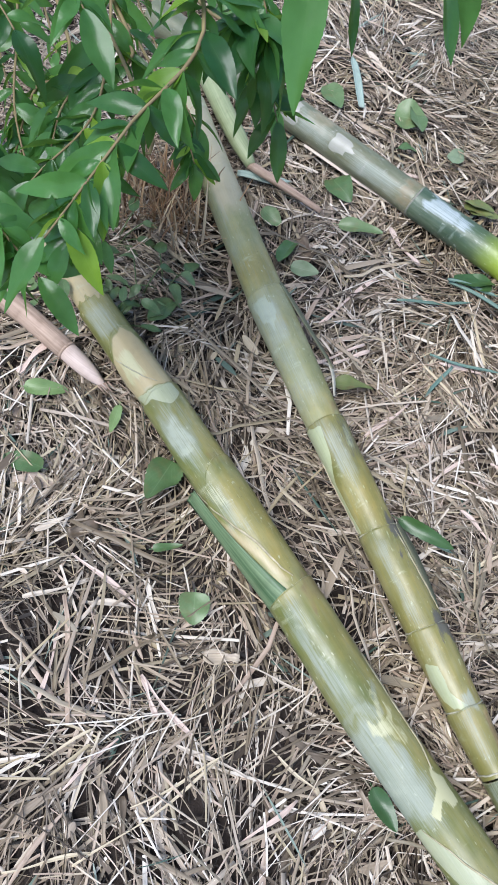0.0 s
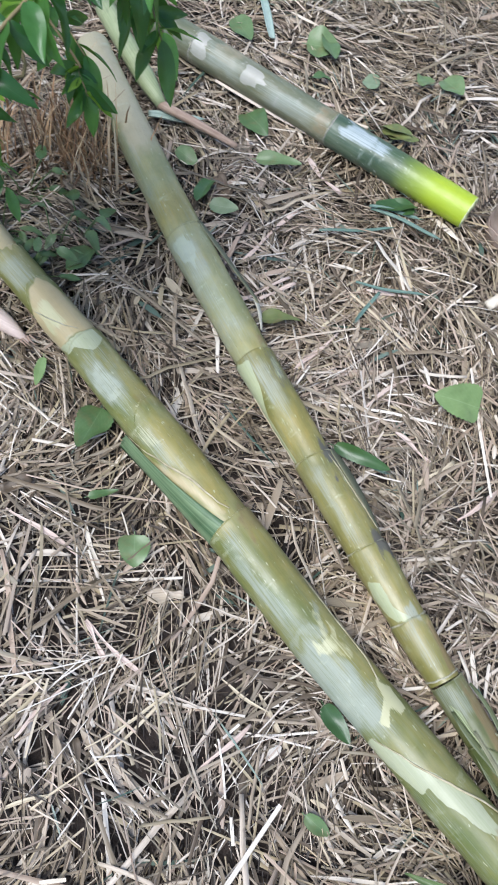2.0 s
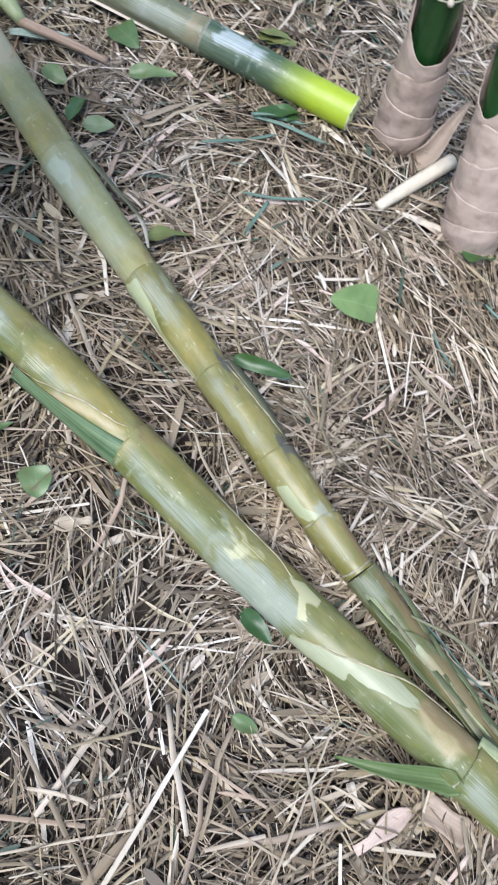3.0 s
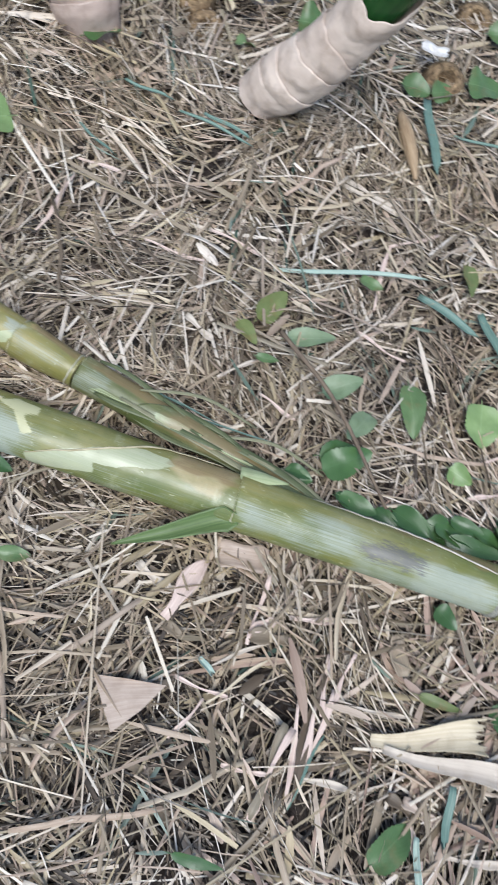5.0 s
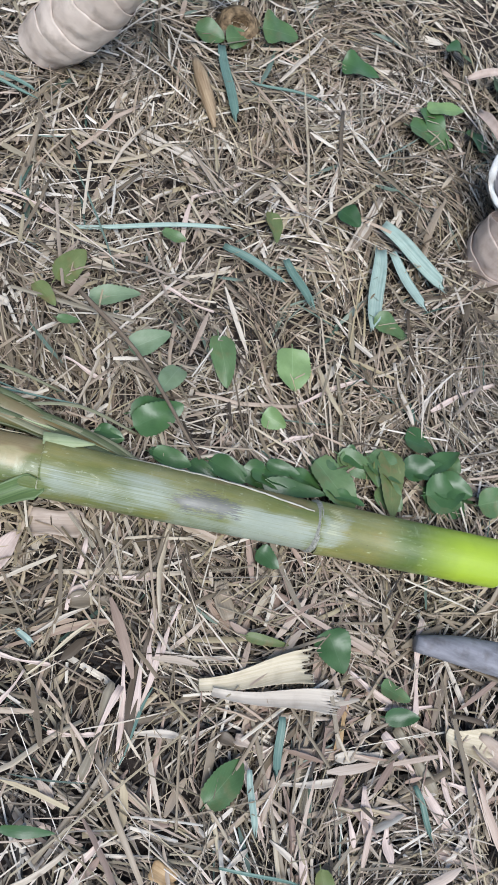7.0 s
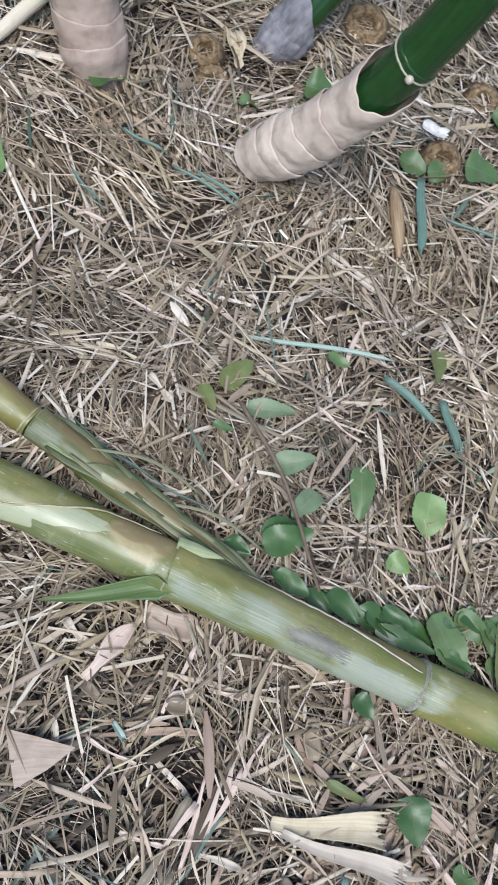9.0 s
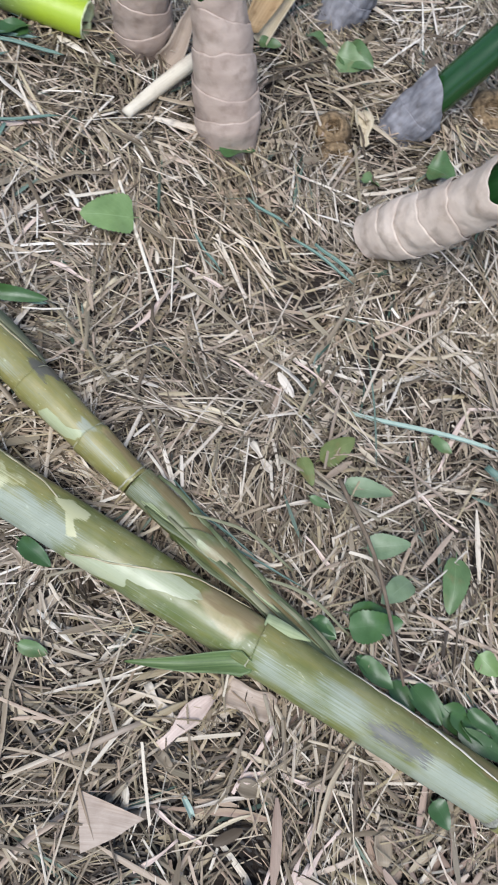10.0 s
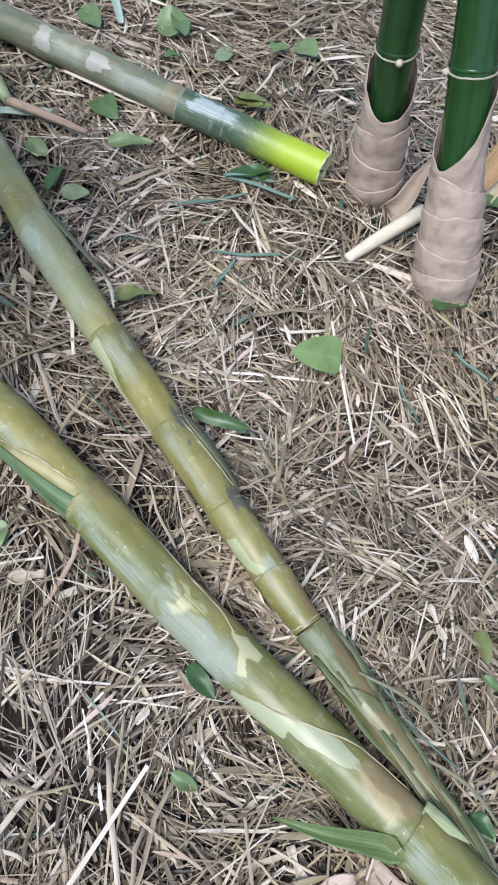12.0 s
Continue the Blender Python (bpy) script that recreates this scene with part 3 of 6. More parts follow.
def patch(u, th, outline, soft=0.004):
    """1 inside an outline of (distance along, degrees round) corners, 0 outside, crisp to a few millimetres."""
    d, k = math.degrees(th), 0.00075                       # a degree round the culm is about 0.75 mm
    inside, near = False, 9.0
    for (u0, d0), (u1, d1) in zip(outline, outline[1:] + outline[:1]):
        if (d0 > d) != (d1 > d) and u < u0 + (u1 - u0) * (d - d0) / (d1 - d0):
            inside = not inside
        ex, ey, px, py = u1 - u0, (d1 - d0) * k, u - u0, (d - d0) * k
        f = min(1.0, max(0.0, (px * ex + py * ey) / (ex * ex + ey * ey)))
        near = min(near, math.hypot(px - f * ex, py - f * ey))
    return min(1.0, max(0.0, 0.5 + (near if inside else -near) / (2 * soft)))


def side_sheath_blade(name, axis, u, theta, tip, material, parent, label, width=0.05):
    """The stiff green blade at a sheath's top: it leaves the culm's skin and runs, keeled, to its free tip."""
    b = Vector(tip)
    a0, a1 = axis.at(u + 0.004, theta - 0.3, 0.0005), axis.at(u - 0.022, theta, 0.0018)
    mid = a1.lerp(b, 0.5) + axis.side * 0.004 + Vector((0, 0, 0.008))
    pts = smooth_path((a0, a1, mid, b), 18)
    ws = [width * (0.45 + 0.55 * min(1, i / 4)) * (1 - 0.93 * (i / 17) ** 1.5) for i in range(18)]
    nrm = []
    for i in range(18):
        th = theta - 0.35 - 0.55 * min(1.0, i / 8)
        nrm.append(tuple(axis.up * math.cos(th) + axis.side * math.sin(th)))
    return part_of(name, ribbon(name, pts, ws, material, nrm, 0.34, 0.0012, 0.003, 9), parent, label)


def hugging_blade(name, axis, u0, u1, inner, outer, material, parent, label):
    """A broad stiff blade that starts across the node and lies along the culm's flank, its tip standing off. inner, outer: degrees at the node and at the tip."""
    rows, cols = 26, 9
    verts, uvs, faces = [], [], []
    for layer in (0.0, -0.0012):
        for i in range(rows):
            s = i / (rows - 1)
            u = u0 + (u1 - u0) * s
            t0 = inner[0] + (inner[1] - inner[0]) * s ** 0.8
            t1 = outer[0] + (outer[1] - outer[0]) * s
            for j in range(cols):
                f = j / (cols - 1)
                wave = 0.0016 * math.sin(9 * f + 4 * s) * s
                rag = 0.006 * noise.noise((f * 7, 3.0, 1.0)) if i == rows - 1 else 0.0
                lift = 0.0022 + 0.016 * s * f + 0.004 * s * abs(2 * f - 1) + wave + layer
                verts.append(axis.at(u - rag, radians(t0 + (t1 - t0) * f), lift))
                uvs.append((u, 0.05 * f))
    k = rows * cols
    for i in range(rows - 1):
        for j in range(cols - 1):
            a = i * cols + j
            faces.append((a, a + 1, a + cols + 1, a + cols))
            faces.append((k + a, k + a + cols, k + a + cols + 1, k + a + 1))
        for a, b in ((i * cols, (i + 1) * cols), ((i + 2) * cols - 1, (i + 1) * cols - 1)):
            faces.append((a, b, k + b, k + a))
    for j in range(cols - 1):
        a = (rows - 1) * cols + j
        faces.append((a, a + 1, k + a + 1, k + a))
    return part_of(name, mesh_of(name, verts, faces, uvs, None, material), parent, label)


def margin(name, axis, line, material, parent, label, width=0.006):
    """The thin dry free edge of a sheath, running along the culm through (distance, degrees) marks."""
    pts, nrm, n = [], [], 28
    us, ds = [p[0] for p in line], [p[1] for p in line]
    for i in range(n):
        f = i / (n - 1)
        u = us[0] + (us[-1] - us[0]) * f
        th = radians(float(np.interp(u, us, ds)) + 2.5 * noise.noise((u * 45, 2.0, us[0])))
        pts.append(axis.at(u, th, 0.0016 + 0.0012 * noise.noise((u * 60, us[0], 5.0))))
        nrm.append(tuple(axis.up * math.cos(th + 0.4) + axis.side * math.sin(th + 0.4)))
    ws = [width * (0.35 + 0.6 * math.sin(math.pi * (i + 0.6) / (n + 0.2)) + 0.5 * abs(noise.noise((i * 0.6, us[0] * 9, 1.0)))) for i in range(n)]
    return part_of(name, ribbon(name, pts, ws, material, nrm, 0.1, 0.0005), parent, label)


def cut_face(name, axis, u, parent, wall=0.009, dir_sign=1):
    """A ragged cut: a thick pale wall round a hollow."""
    verts, uvs, faces, sides = [], [], [], 40
    for k in range(sides + 1):
        th = 2 * math.pi * k / sides
        rag = 0.004 * noise.noise((math.cos(th) * 3, math.sin(th) * 3, 2.0)) + 0.003 * noise.noise((math.cos(th) * 9, math.sin(th) * 9, 4.0))
        for lift, du in ((-0.0002, 0.0), (-0.001, 0.003 + rag), (-wall * 0.5, 0.002 + rag), (-wall, 0.001), (-wall - 0.001, -0.05)):
            verts.append(axis.at(u + du * dir_sign, th, lift))
            uvs.append((du, th * 0.04))
    for k in range(sides):
        for j in range(4):
            a = k * 5 + j
            faces.append((a, a + 1, a + 6, a + 5))
    k = len(verts)
    verts.append(axis.centre(u - 0.05 * dir_sign))
    uvs.append((0, 0))
    faces += [(5 * i + 4, 5 * i + 9, k) for i in range(sides)]
    return part_of(name, mesh_of(name, verts, faces, uvs, None, PULP), parent, "pale ragged cut face")


# the thick felled culm across the mulch
def thick_culm():
    ax = Axis((-0.321, 1.203, 0.036), (1.191, -0.727, 0.036),
              ((0, 0.027), (0.27, 0.033), (0.5, 0.037), (0.75, 0.0425), (1.0, 0.0435), (1.4, 0.0440), (1.65, 0.0430), (1.75, 0.0425), (2.1, 0.0420), (2.46, 0.0440)), 0.014, 0.0,
              ((0, 0), (0.27, 0.002), (0.5, -0.006), (0.75, -0.006), (0.95, -0.003), (1.15, 0.004), (1.4, 0.002), (1.7, 0.0015), (2.1, 0.003), (2.4, 0.003)))
    culm = thing("felled_culm", (0, 0, 0), "thick felled young bamboo culm, olive green with pale sheath patches", "bamboo", "felled culms")
    cuts = (-0.1, 0.256, 0.345, 0.497, 0.668, 0.930, 1.652, 2.100, ax.length)
    slants = {2: (0.15, -0.09), 4: (0.13, -0.5)}
    collar = [(0.480, 100), (0.492, 30), (0.494, -10), (0.497, -36), (0.522, -46), (0.542, 6), (0.512, 38), (0.506, 70)]
    torn = [(1.262, 12), (1.282, -10), (1.305, 0), (1.337, 40), (1.322, 66), (1.30, 115), (1.235, 115), (1.225, 60)]
    lower = [(1.335, 62), (1.36, 46), (1.393, 28), (1.46, -5), (1.50, -26), (1.535, -24), (1.552, -10), (1.525, 10), (1.487, 24), (1.470, 35), (1.436, 38), (1.431, 55), (1.388, 80), (1.335, 105)]
    island = [(1.270, -22), (1.297, -44), (1.333, -38), (1.336, -16), (1.316, -8), (1.334, 20), (1.319, 27), (1.300, -10)]
    apron = [(1.535, -30), (1.56, -80), (1.665, -80), (1.652, -20), (1.628, 40), (1.575, 30), (1.54, 6)]
    inner = [(0.345, -8), (0.362, 36), (0.392, 69), (0.40, 130), (0.485, 110), (0.492, 20), (0.495, -34), (0.49, -70), (0.40, -60)]
    husk = [(0.735, 74), (0.776, 52), (0.832, 22), (0.898, 4), (0.920, -6), (0.925, 14), (0.87, 40), (0.80, 72), (0.75, 92)]

    def marks_of(u, th):
        pale = max(patch(u, th, collar), 0.42 * patch(u, th, torn, 0.02), patch(u, th, lower), 0.5 * zone(u, th, 0.555, 0.65, 2, 62, 0.03, 22))
        tan = max(zone(u, th, -0.2, 0.252, -180, 180, 0.008), 0.8 * patch(u, th, inner, 0.006), 0.7 * patch(u, th, husk, 0.01), 0.62 * patch(u, th, apron, 0.014))
        # some waxy patches; the bands facing the viewer are painted sky sheen
        wax_and_sheen = max(1.15 * patch(u, th, torn, 0.022), 0.8 * zone(u, th, 0.262, 0.35, -10, 70, 0.03, 30), zone(u, th, 0.55, 0.65, 0, 62, 0.04, 24), 0.75 * zone(u, th, 0.70, 0.80, 15, 62, 0.04, 24), 0.8 * zone(u, th, 0.945, 1.14, 25, 62, 0.05, 20),
                  0.7 * zone(u, th, 1.135, 1.155, -20, 80, 0.008, 14), 1.1 * zone(u, th, 1.16, 1.325, 0 + 60 * (1.26 - u), 125, 0.03, 20), 0.85 * zone(u, th, 1.665, 1.78, 14, 62, 0.04, 34),
                  0.95 * zone(u, th, 1.77, 1.86, -14, 64, 0.05, 34), 1.1 * zone(u, th, 1.95, 2.10, 12, 125, 0.05, 20), 0.7 * zone(u, th, 1.84, 1.98, 40, 110, 0.04, 20), 0.35 * zone(u, th, 1.40, 1.62, 50, 110, 0.1, 30))
        yel = max(0.8 * zone(u, th, 0.54, 0.67, -100, 0, 0.03, 24), 0.9 * zone(u, th, 0.70, 0.93, -90, 40, 0.05, 40), 0.5 * near_end(u, 0.6, 0.3), 0.75 * zone(u, th, 0.93, 1.30, -95, -4, 0.06, 34), 0.4 * zone(u, th, 1.30, 2.0, -95, 0, 0.1, 30))
        dark = 1.05 * patch(u, th, [(1.850, 20), (1.90, -8), (1.963, 3), (1.966, 35), (1.878, 43)], 0.012)
        brown = max(0.85 * zone(u, th, 1.545, 1.655, -80, -14, 0.04, 14), 0.8 * zone(u, th, 1.90, 2.095, -90, -52 + 180 * (u - 1.9), 0.06, 8), 0.6 * zone(u, th, 0.925, 0.985, -75, -10, 0.02, 14), 0.7 * zone(u, th, 1.10, 1.275, -110, -58 + 90 * (u - 1.10), 0.03, 6), 0.45 * zone(u, th, 0.655, 0.69, -70, 10, 0.02, 16))
        streak = 8 - 180 * (u - 1.12)                                                 # a dry diagonal streak
        cream = max(0.5 * zone(u, th, 1.12, 1.24, streak - 8, streak + 6, 0.02, 5), 0.95 * patch(u, th, island, 0.003), 0.25 * patch(u, th, husk, 0.008), 0.42 * zone(u, th, 0.69, 0.76, 15, 66, 0.02, 20),
                    0.7 * zone(u, th, 0.40, 0.465, 15, 60, 0.03, 14), 0.6 * zone(u, th, 1.16, 1.19, -22, 30, 0.01, 12))
        return (pale, 0.9 * tan, 0.85 * wax_and_sheen, yel, dark, brown, cream, 0)

    def fresh(u, th):
        return (0, 0, 0.8 * zone(u, th, 2.10, 2.15, -10, 60, 0.02, 20), 0.6 * zone(u, th, 2.10, 2.24, -90, 120, 0.05, 30), 0, 0, 0.4 * zone(u, th, 2.11, 2.14, -40, 40, 0.01, 20), 0.1 * near_end(u, 2.2, 2.3) + 0.9 * near_end(u, 2.28, 2.37))

    for i in range(len(cuts) - 1):
        a, b = cuts[i], cuts[i + 1]
        last = i == len(cuts) - 2
        slant, face = slants.get(i, (0.014, -0.4))
        over = 0.0 if last else slants.get(i + 1, (0.012, 0))[0] + 0.012
        me = tube("culm_sheath", ax, a, b + over, FRESH if last else CULM_C, fresh if last else marks_of, 0.0022, 0.0 if last else -0.0010, slant if i else 0.0, face, 72, 0.004, 0.002, 0.0006, False, 0.002)
        part_of("internode" if last else "culm_sheath", me, culm, "glossy green internode, lime towards the cut" if last else "")
    for u, mat, w, h in ((1.655, RING_SOFT, 0.005, 0.0012), (2.100, RING_DARK, 0.013, 0.0030)):
        part_of("node_ring", ring_mesh("node_ring", ax, u, mat, w, h, 0.003), culm, "grey dry node ring")
    edge = "dry straw-coloured free sheath edge"
    margin("sheath_edge", ax, ((0.70, 86), (0.733, 73), (0.774, 51), (0.831, 21), (0.897, 3), (0.918, -8)), EDGE_TAN, culm, edge, 0.004)
    margin("sheath_edge", ax, ((0.99, -86), (1.073, -74), (1.162, -56), (1.24, -46), (1.275, -26)), EDGE_TAN, culm, edge, 0.004)
    margin("sheath_edge", ax, ((1.332, 64), (1.357, 47), (1.393, 30), (1.46, -5), (1.493, -27), (1.529, -51), (1.62, -64)), EDGE_TAN, culm, edge, 0.003)
    margin("sheath_edge", ax, ((1.76, -84), (1.855, -64), (1.936, -55), (2.017, -33), (2.088, -17)), EDGE, culm, edge, 0.0034)
    margin("sheath_edge", ax, ((0.386, 72), (0.426, 47), (0.464, 23), (0.485, 0)), RING_SOFT, culm, edge, 0.002)
    hugging_blade("sheath_blade", ax, 0.942, 0.694, (14, 86), (112, 112), STRIPED_BLADE, culm, "stiff striped green sheath blade lying along the culm")
    side_sheath_blade("sheath_blade", ax, 1.660, radians(66), ax.at(1.50, radians(92), 0.080), GREEN_BLADE, culm, "stiff green sheath blade standing off the node", 0.046)
    flap = [ax.at(1.648 + 0.011 * i, radians(-46 - 1.5 * i), 0.003 + 0.0012 * i) for i in range(8)]
    part_of("sheath_flap", ribbon("sheath_flap", flap, [0.026, 0.026, 0.024, 0.021, 0.017, 0.012, 0.007, 0.002], TIP_PALE, tuple(ax.up), 0.0, 0.0006), culm, "pale triangular sheath flap")
    cut_face("cut_face", ax, ax.length, culm)


thick_culm()


# the slimmer culm beside it, still with its growing tip
def slim_culm():
    ax = Axis((-0.043, 1.602, 0.046), (0.610, 0.183, 0.030),
              ((0, 0.037), (0.3, 0.039), (0.55, 0.040), (0.85, 0.0365), (1.1, 0.035), (1.3, 0.0345), (1.44, 0.031), (1.53, 0.0275), (1.60, 0.0275)), 0.015, 0.0,
              ((0, 0), (0.3, 0.005), (0.6, 0.010), (0.85, 0.008), (1.1, 0.004), (1.3, 0.003), (1.6, 0.004)))
    culm = thing("felled_culm", (0, 0, 0), "slimmer felled bamboo culm, golden olive with a leafy tip", "bamboo", "felled culms")
    cuts = (0.0, 0.566, 0.876, 1.106, 1.290, 1.428, 1.530)
    mats = (CULM_G, CULM_G, CULM_B, CULM_B, CULM_B, CULM_B)
    strip = [(0.882, 66), (0.890, 38), (0.943, 50), (0.996, 80), (1.066, 82), (1.10, 76), (1.10, 150), (0.88, 150)]
    tongue = [(1.345, 72), (1.356, 38), (1.400, 40), (1.430, 10), (1.433, 32), (1.407, 75), (1.37, 90)]
    scuffed = [(0.881, -18), (0.890, -50), (0.961, -52), (0.972, -8), (0.915, -2)]
    frayed = [(1.110, 0), (1.110, -80), (1.152, -62), (1.285, -66), (1.265, -30), (1.160, -12)]

    def marks_of(u, th):
        pale = max(patch(u, th, strip), patch(u, th, tongue), 0.55 * patch(u, th, scuffed, 0.016), 0.5 * patch(u, th, frayed, 0.014) * near_end(u, 1.13, 1.17), 0.6 * zone(u, th, 0.585, 0.66, 15, 70, 0.03, 20))
        tan = max(0.65 * zone(u, th, -0.1, 0.40, -80, 60, 0.15, 40), 0.6 * zone(u, th, 1.425, 1.50, -80, -28, 0.02, 14))
        # hazy bloom, plus the soft sky reflection painted along the culm's middle
        wax_and_sheen = max(zone(u, th, 0.60, 0.70, 5, 70, 0.04, 25), 0.7 * zone(u, th, 0.57, 0.84, 0, 100, 0.06, 30), 0.8 * zone(u, th, 0.89, 1.0, -5, 48, 0.04, 20), 0.7 * zone(u, th, 1.13, 1.27, 22, 52, 0.03, 14), 1.2 * zone(u, th, 1.415, 1.445, -22, 18, 0.008, 10), 0.6 * zone(u, th, 1.44, 1.52, 10, 60, 0.03, 20), 0.5 * zone(u, th, 0.2, 0.5, 30, 110, 0.1, 40))
        yel = max(0.95 * zone(u, th, 1.0, 1.104, -100, 78, 0.05, 36), 0.5 * near_end(u, 1.1, 1.2), 0.6 * zone(u, th, 1.29, 1.43, -70, 40, 0.03, 30), 0.8 * zone(u, th, 0.47, 0.566, -90, 90, 0.05, 40), 0.4 * zone(u, th, 0.80, 0.874, -90, 60, 0.04, 40))
        dark = max(0.7 * patch(u, th, scuffed, 0.02), 1.1 * zone(u, th, 1.095, 1.150, -80, 0, 0.014, 10), 0.45 * patch(u, th, frayed, 0.02), 1.1 * zone(u, th, 1.280, 1.325, -85, -14, 0.010, 10))
        brown = max(0.8 * zone(u, th, 1.44, 1.53, -80, -20, 0.03, 20), 0.5 * zone(u, th, 1.36, 1.42, -80, -30, 0.03, 15), 0.7 * zone(u, th, 0.845, 0.874, -80, -10, 0.014, 20))
        return (pale, tan, 0.8 * wax_and_sheen, yel, dark, brown, 0, 0)

    for i in range(6):
        me = tube("culm_sheath", ax, cuts[i], cuts[i + 1] + (0.03 if i < 5 else 0.008), mats[i], marks_of, 0.0024, -0.0008, 0.014, 0.6, 60, 0.004, 0.002, 0.0004, False, 0.003)
        part_of("culm_sheath", me, culm)
    for u in cuts[1:]:
        part_of("node_ring", ring_mesh("node_ring", ax, u - 0.001, RING_SOFT, 0.0032, 0.0018, 0.003), culm, "thin grey node ring")
    # the tip: overlapping leafy sheaths narrowing to a point
    tip = Axis((0.604, 0.205, 0.030), (0.823, -0.200, 0.022), ((0, 0.0285), (0.02, 0.0285), (0.1, 0.028), (0.2, 0.0235), (0.3, 0.0175), (0.40, 0.010), (0.446, 0.003)), 0.0, 0.0, ((0, 0.006), (0.5, 0.008)))
    part_of("tip_sheath", tube("tip_sheath", tip, 0.0, 0.23, TIP_MAT, lambda u, th: (patch(u, th, [(0.03, 60), (0.05, 38), (0.11, 34), (0.19, 20), (0.16, 40), (0.08, 62)]), 0, 0.5 * zone(u, th, 0, 0.06, 0, 90), 0.2, 0.3 * zone(u, th, 0.05, 0.2, 0, 20), 0.8 * zone(u, th, 0.02, 0.2, -80, 0, 0.04, 20), 0, 0), 0.0008, -0.002, 0.0, 0, 44, 0.005, 0.005), culm, "green and brown leafy tip sheath")
    part_of("tip_sheath", tube("tip_sheath", tip, 0.10, 0.445, TIP_MAT, lambda u, th: (0.7 * zone(u, th, 0.14, 0.22, 10, 40, 0.02, 8), 0.3, 0, 0.1, 0, 0.7 * zone(u, th, 0.15, 0.5, -90, 60, 0.05, 40), 0, 0), 0.0032, 0.0, 0.12, 1.2, 44, 0.005, 0.001), culm, "brownish folded tip sheath")
    for line, w in ((((0.03, 50), (0.12, 34), (0.22, 8)), 0.005), (((0.16, 40), (0.40, 0)), 0.004)):
        margin("tip_blade", tip, line, TIP_PALE, culm, "pale narrow edge of a tip sheath", w)
    for tipx, tipy, u0 in ((0.80, -0.02, 0.10), (0.85, -0.15, 0.24)):
        a, b = tip.at(u0, -0.5), Vector((tipx, tipy, 0.010))
        pts = smooth_path((a, a.lerp(b, 0.5) + Vector((0.012, 0.012, 0.012)), b), 9)
        part_of("tip_blade", ribbon("tip_blade", pts, [0.005 * math.sin(math.pi * (i + 1) / 10) ** 0.7 + 0.001 for i in range(9)], DULL_BLADE, (0, 0, 1), 0.2, 0.0004), culm, "narrow grey-green tip blade")
    # long limp blades folded along the tip and past it
    for i, (u0, u1, th0, th1, w) in enumerate(((0.02, 0.30, -60, -40, 0.010), (0.08, 0.40, 30, 50, 0.010), (0.14, 0.50, -35, -20, 0.012), (0.20, 0.56, 10, 40, 0.010), (0.26, 0.60, -50, -60, 0.009), (0.10, 0.36, 75, 70, 0.009), (0.04, 0.26, 58, 20, 0.012), (0.30, 0.66, -20, -70, 0.008))):
        pts = [tip.at(u0 + (u1 - u0) * k / 11, radians(th0 + (th1 - th0) * k / 11), 0.003 + 0.004 * math.sin(k * 0.9 + i)) for k in range(12)]
        part_of("tip_blade", ribbon("tip_blade", pts, [w * math.sin(math.pi * (k + 1.5) / 13.5) ** 0.7 for k in range(12)], (LIMP_BLADE, DULL_BLADE, LIMP_BLADE)[i % 3], (0.1, -0.1, 0.95), 0.25, 0.0004), culm, "limp dull green tip blade")
    # blades and frayed edges along the sides
    side = smooth_path((ax.at(0.562, radians(-40), 0.001), ax.at(0.64, radians(-72), 0.008), ax.at(0.72, radians(-86), 0.022), ax.at(0.765, radians(-90), 0.030)), 10)
    part_of("sheath_blade", ribbon("sheath_blade", side, [0.010, 0.013, 0.015, 0.015, 0.014, 0.013, 0.012, 0.010, 0.008, 0.004], DULL_BLADE, (0.5, 0.2, 0.8), 0.3, 0.0008, 0.004), culm, "dull green sheath blade standing off the culm")
    curl = smooth_path((side[-2], ax.at(0.785, radians(-90), 0.022), ax.at(0.825, radians(-88), 0.006)), 7)
    part_of("blade_tip", ribbon("blade_tip", curl, [0.008, 0.011, 0.010, 0.009, 0.008, 0.006, 0.004], EDGE, (0.4, 0.2, 0.8), 0.2, 0.0005, 0.002), culm, "dried whitish blade tip")
    flank = smooth_path((ax.at(1.108, radians(-50), 0.002), ax.at(1.16, radians(-70), 0.003), ax.at(1.22, radians(-84), 0.005), ax.at(1.28, radians(-92), 0.004)), 12)
    part_of("sheath_blade", ribbon("sheath_blade", flank, [0.010, 0.018, 0.023, 0.025, 0.025, 0.024, 0.022, 0.019, 0.016, 0.012, 0.008, 0.003], DULL_BLADE, (0.6, 0.25, 0.75), 0.2, 0.0008, 0.002), culm, "grey-green sheath blade pressed to the culm")
    margin("sheath_edge", ax, ((1.108, -24), (1.16, -36), (1.27, -56)), EDGE_TAN, culm, "grey-white frayed sheath edge", 0.0035)
    margin("sheath_edge", ax, ((0.95, 104), (1.02, 100), (1.10, 88)), HUSK, culm, "dry pale sheath edge", 0.005)


slim_culm()


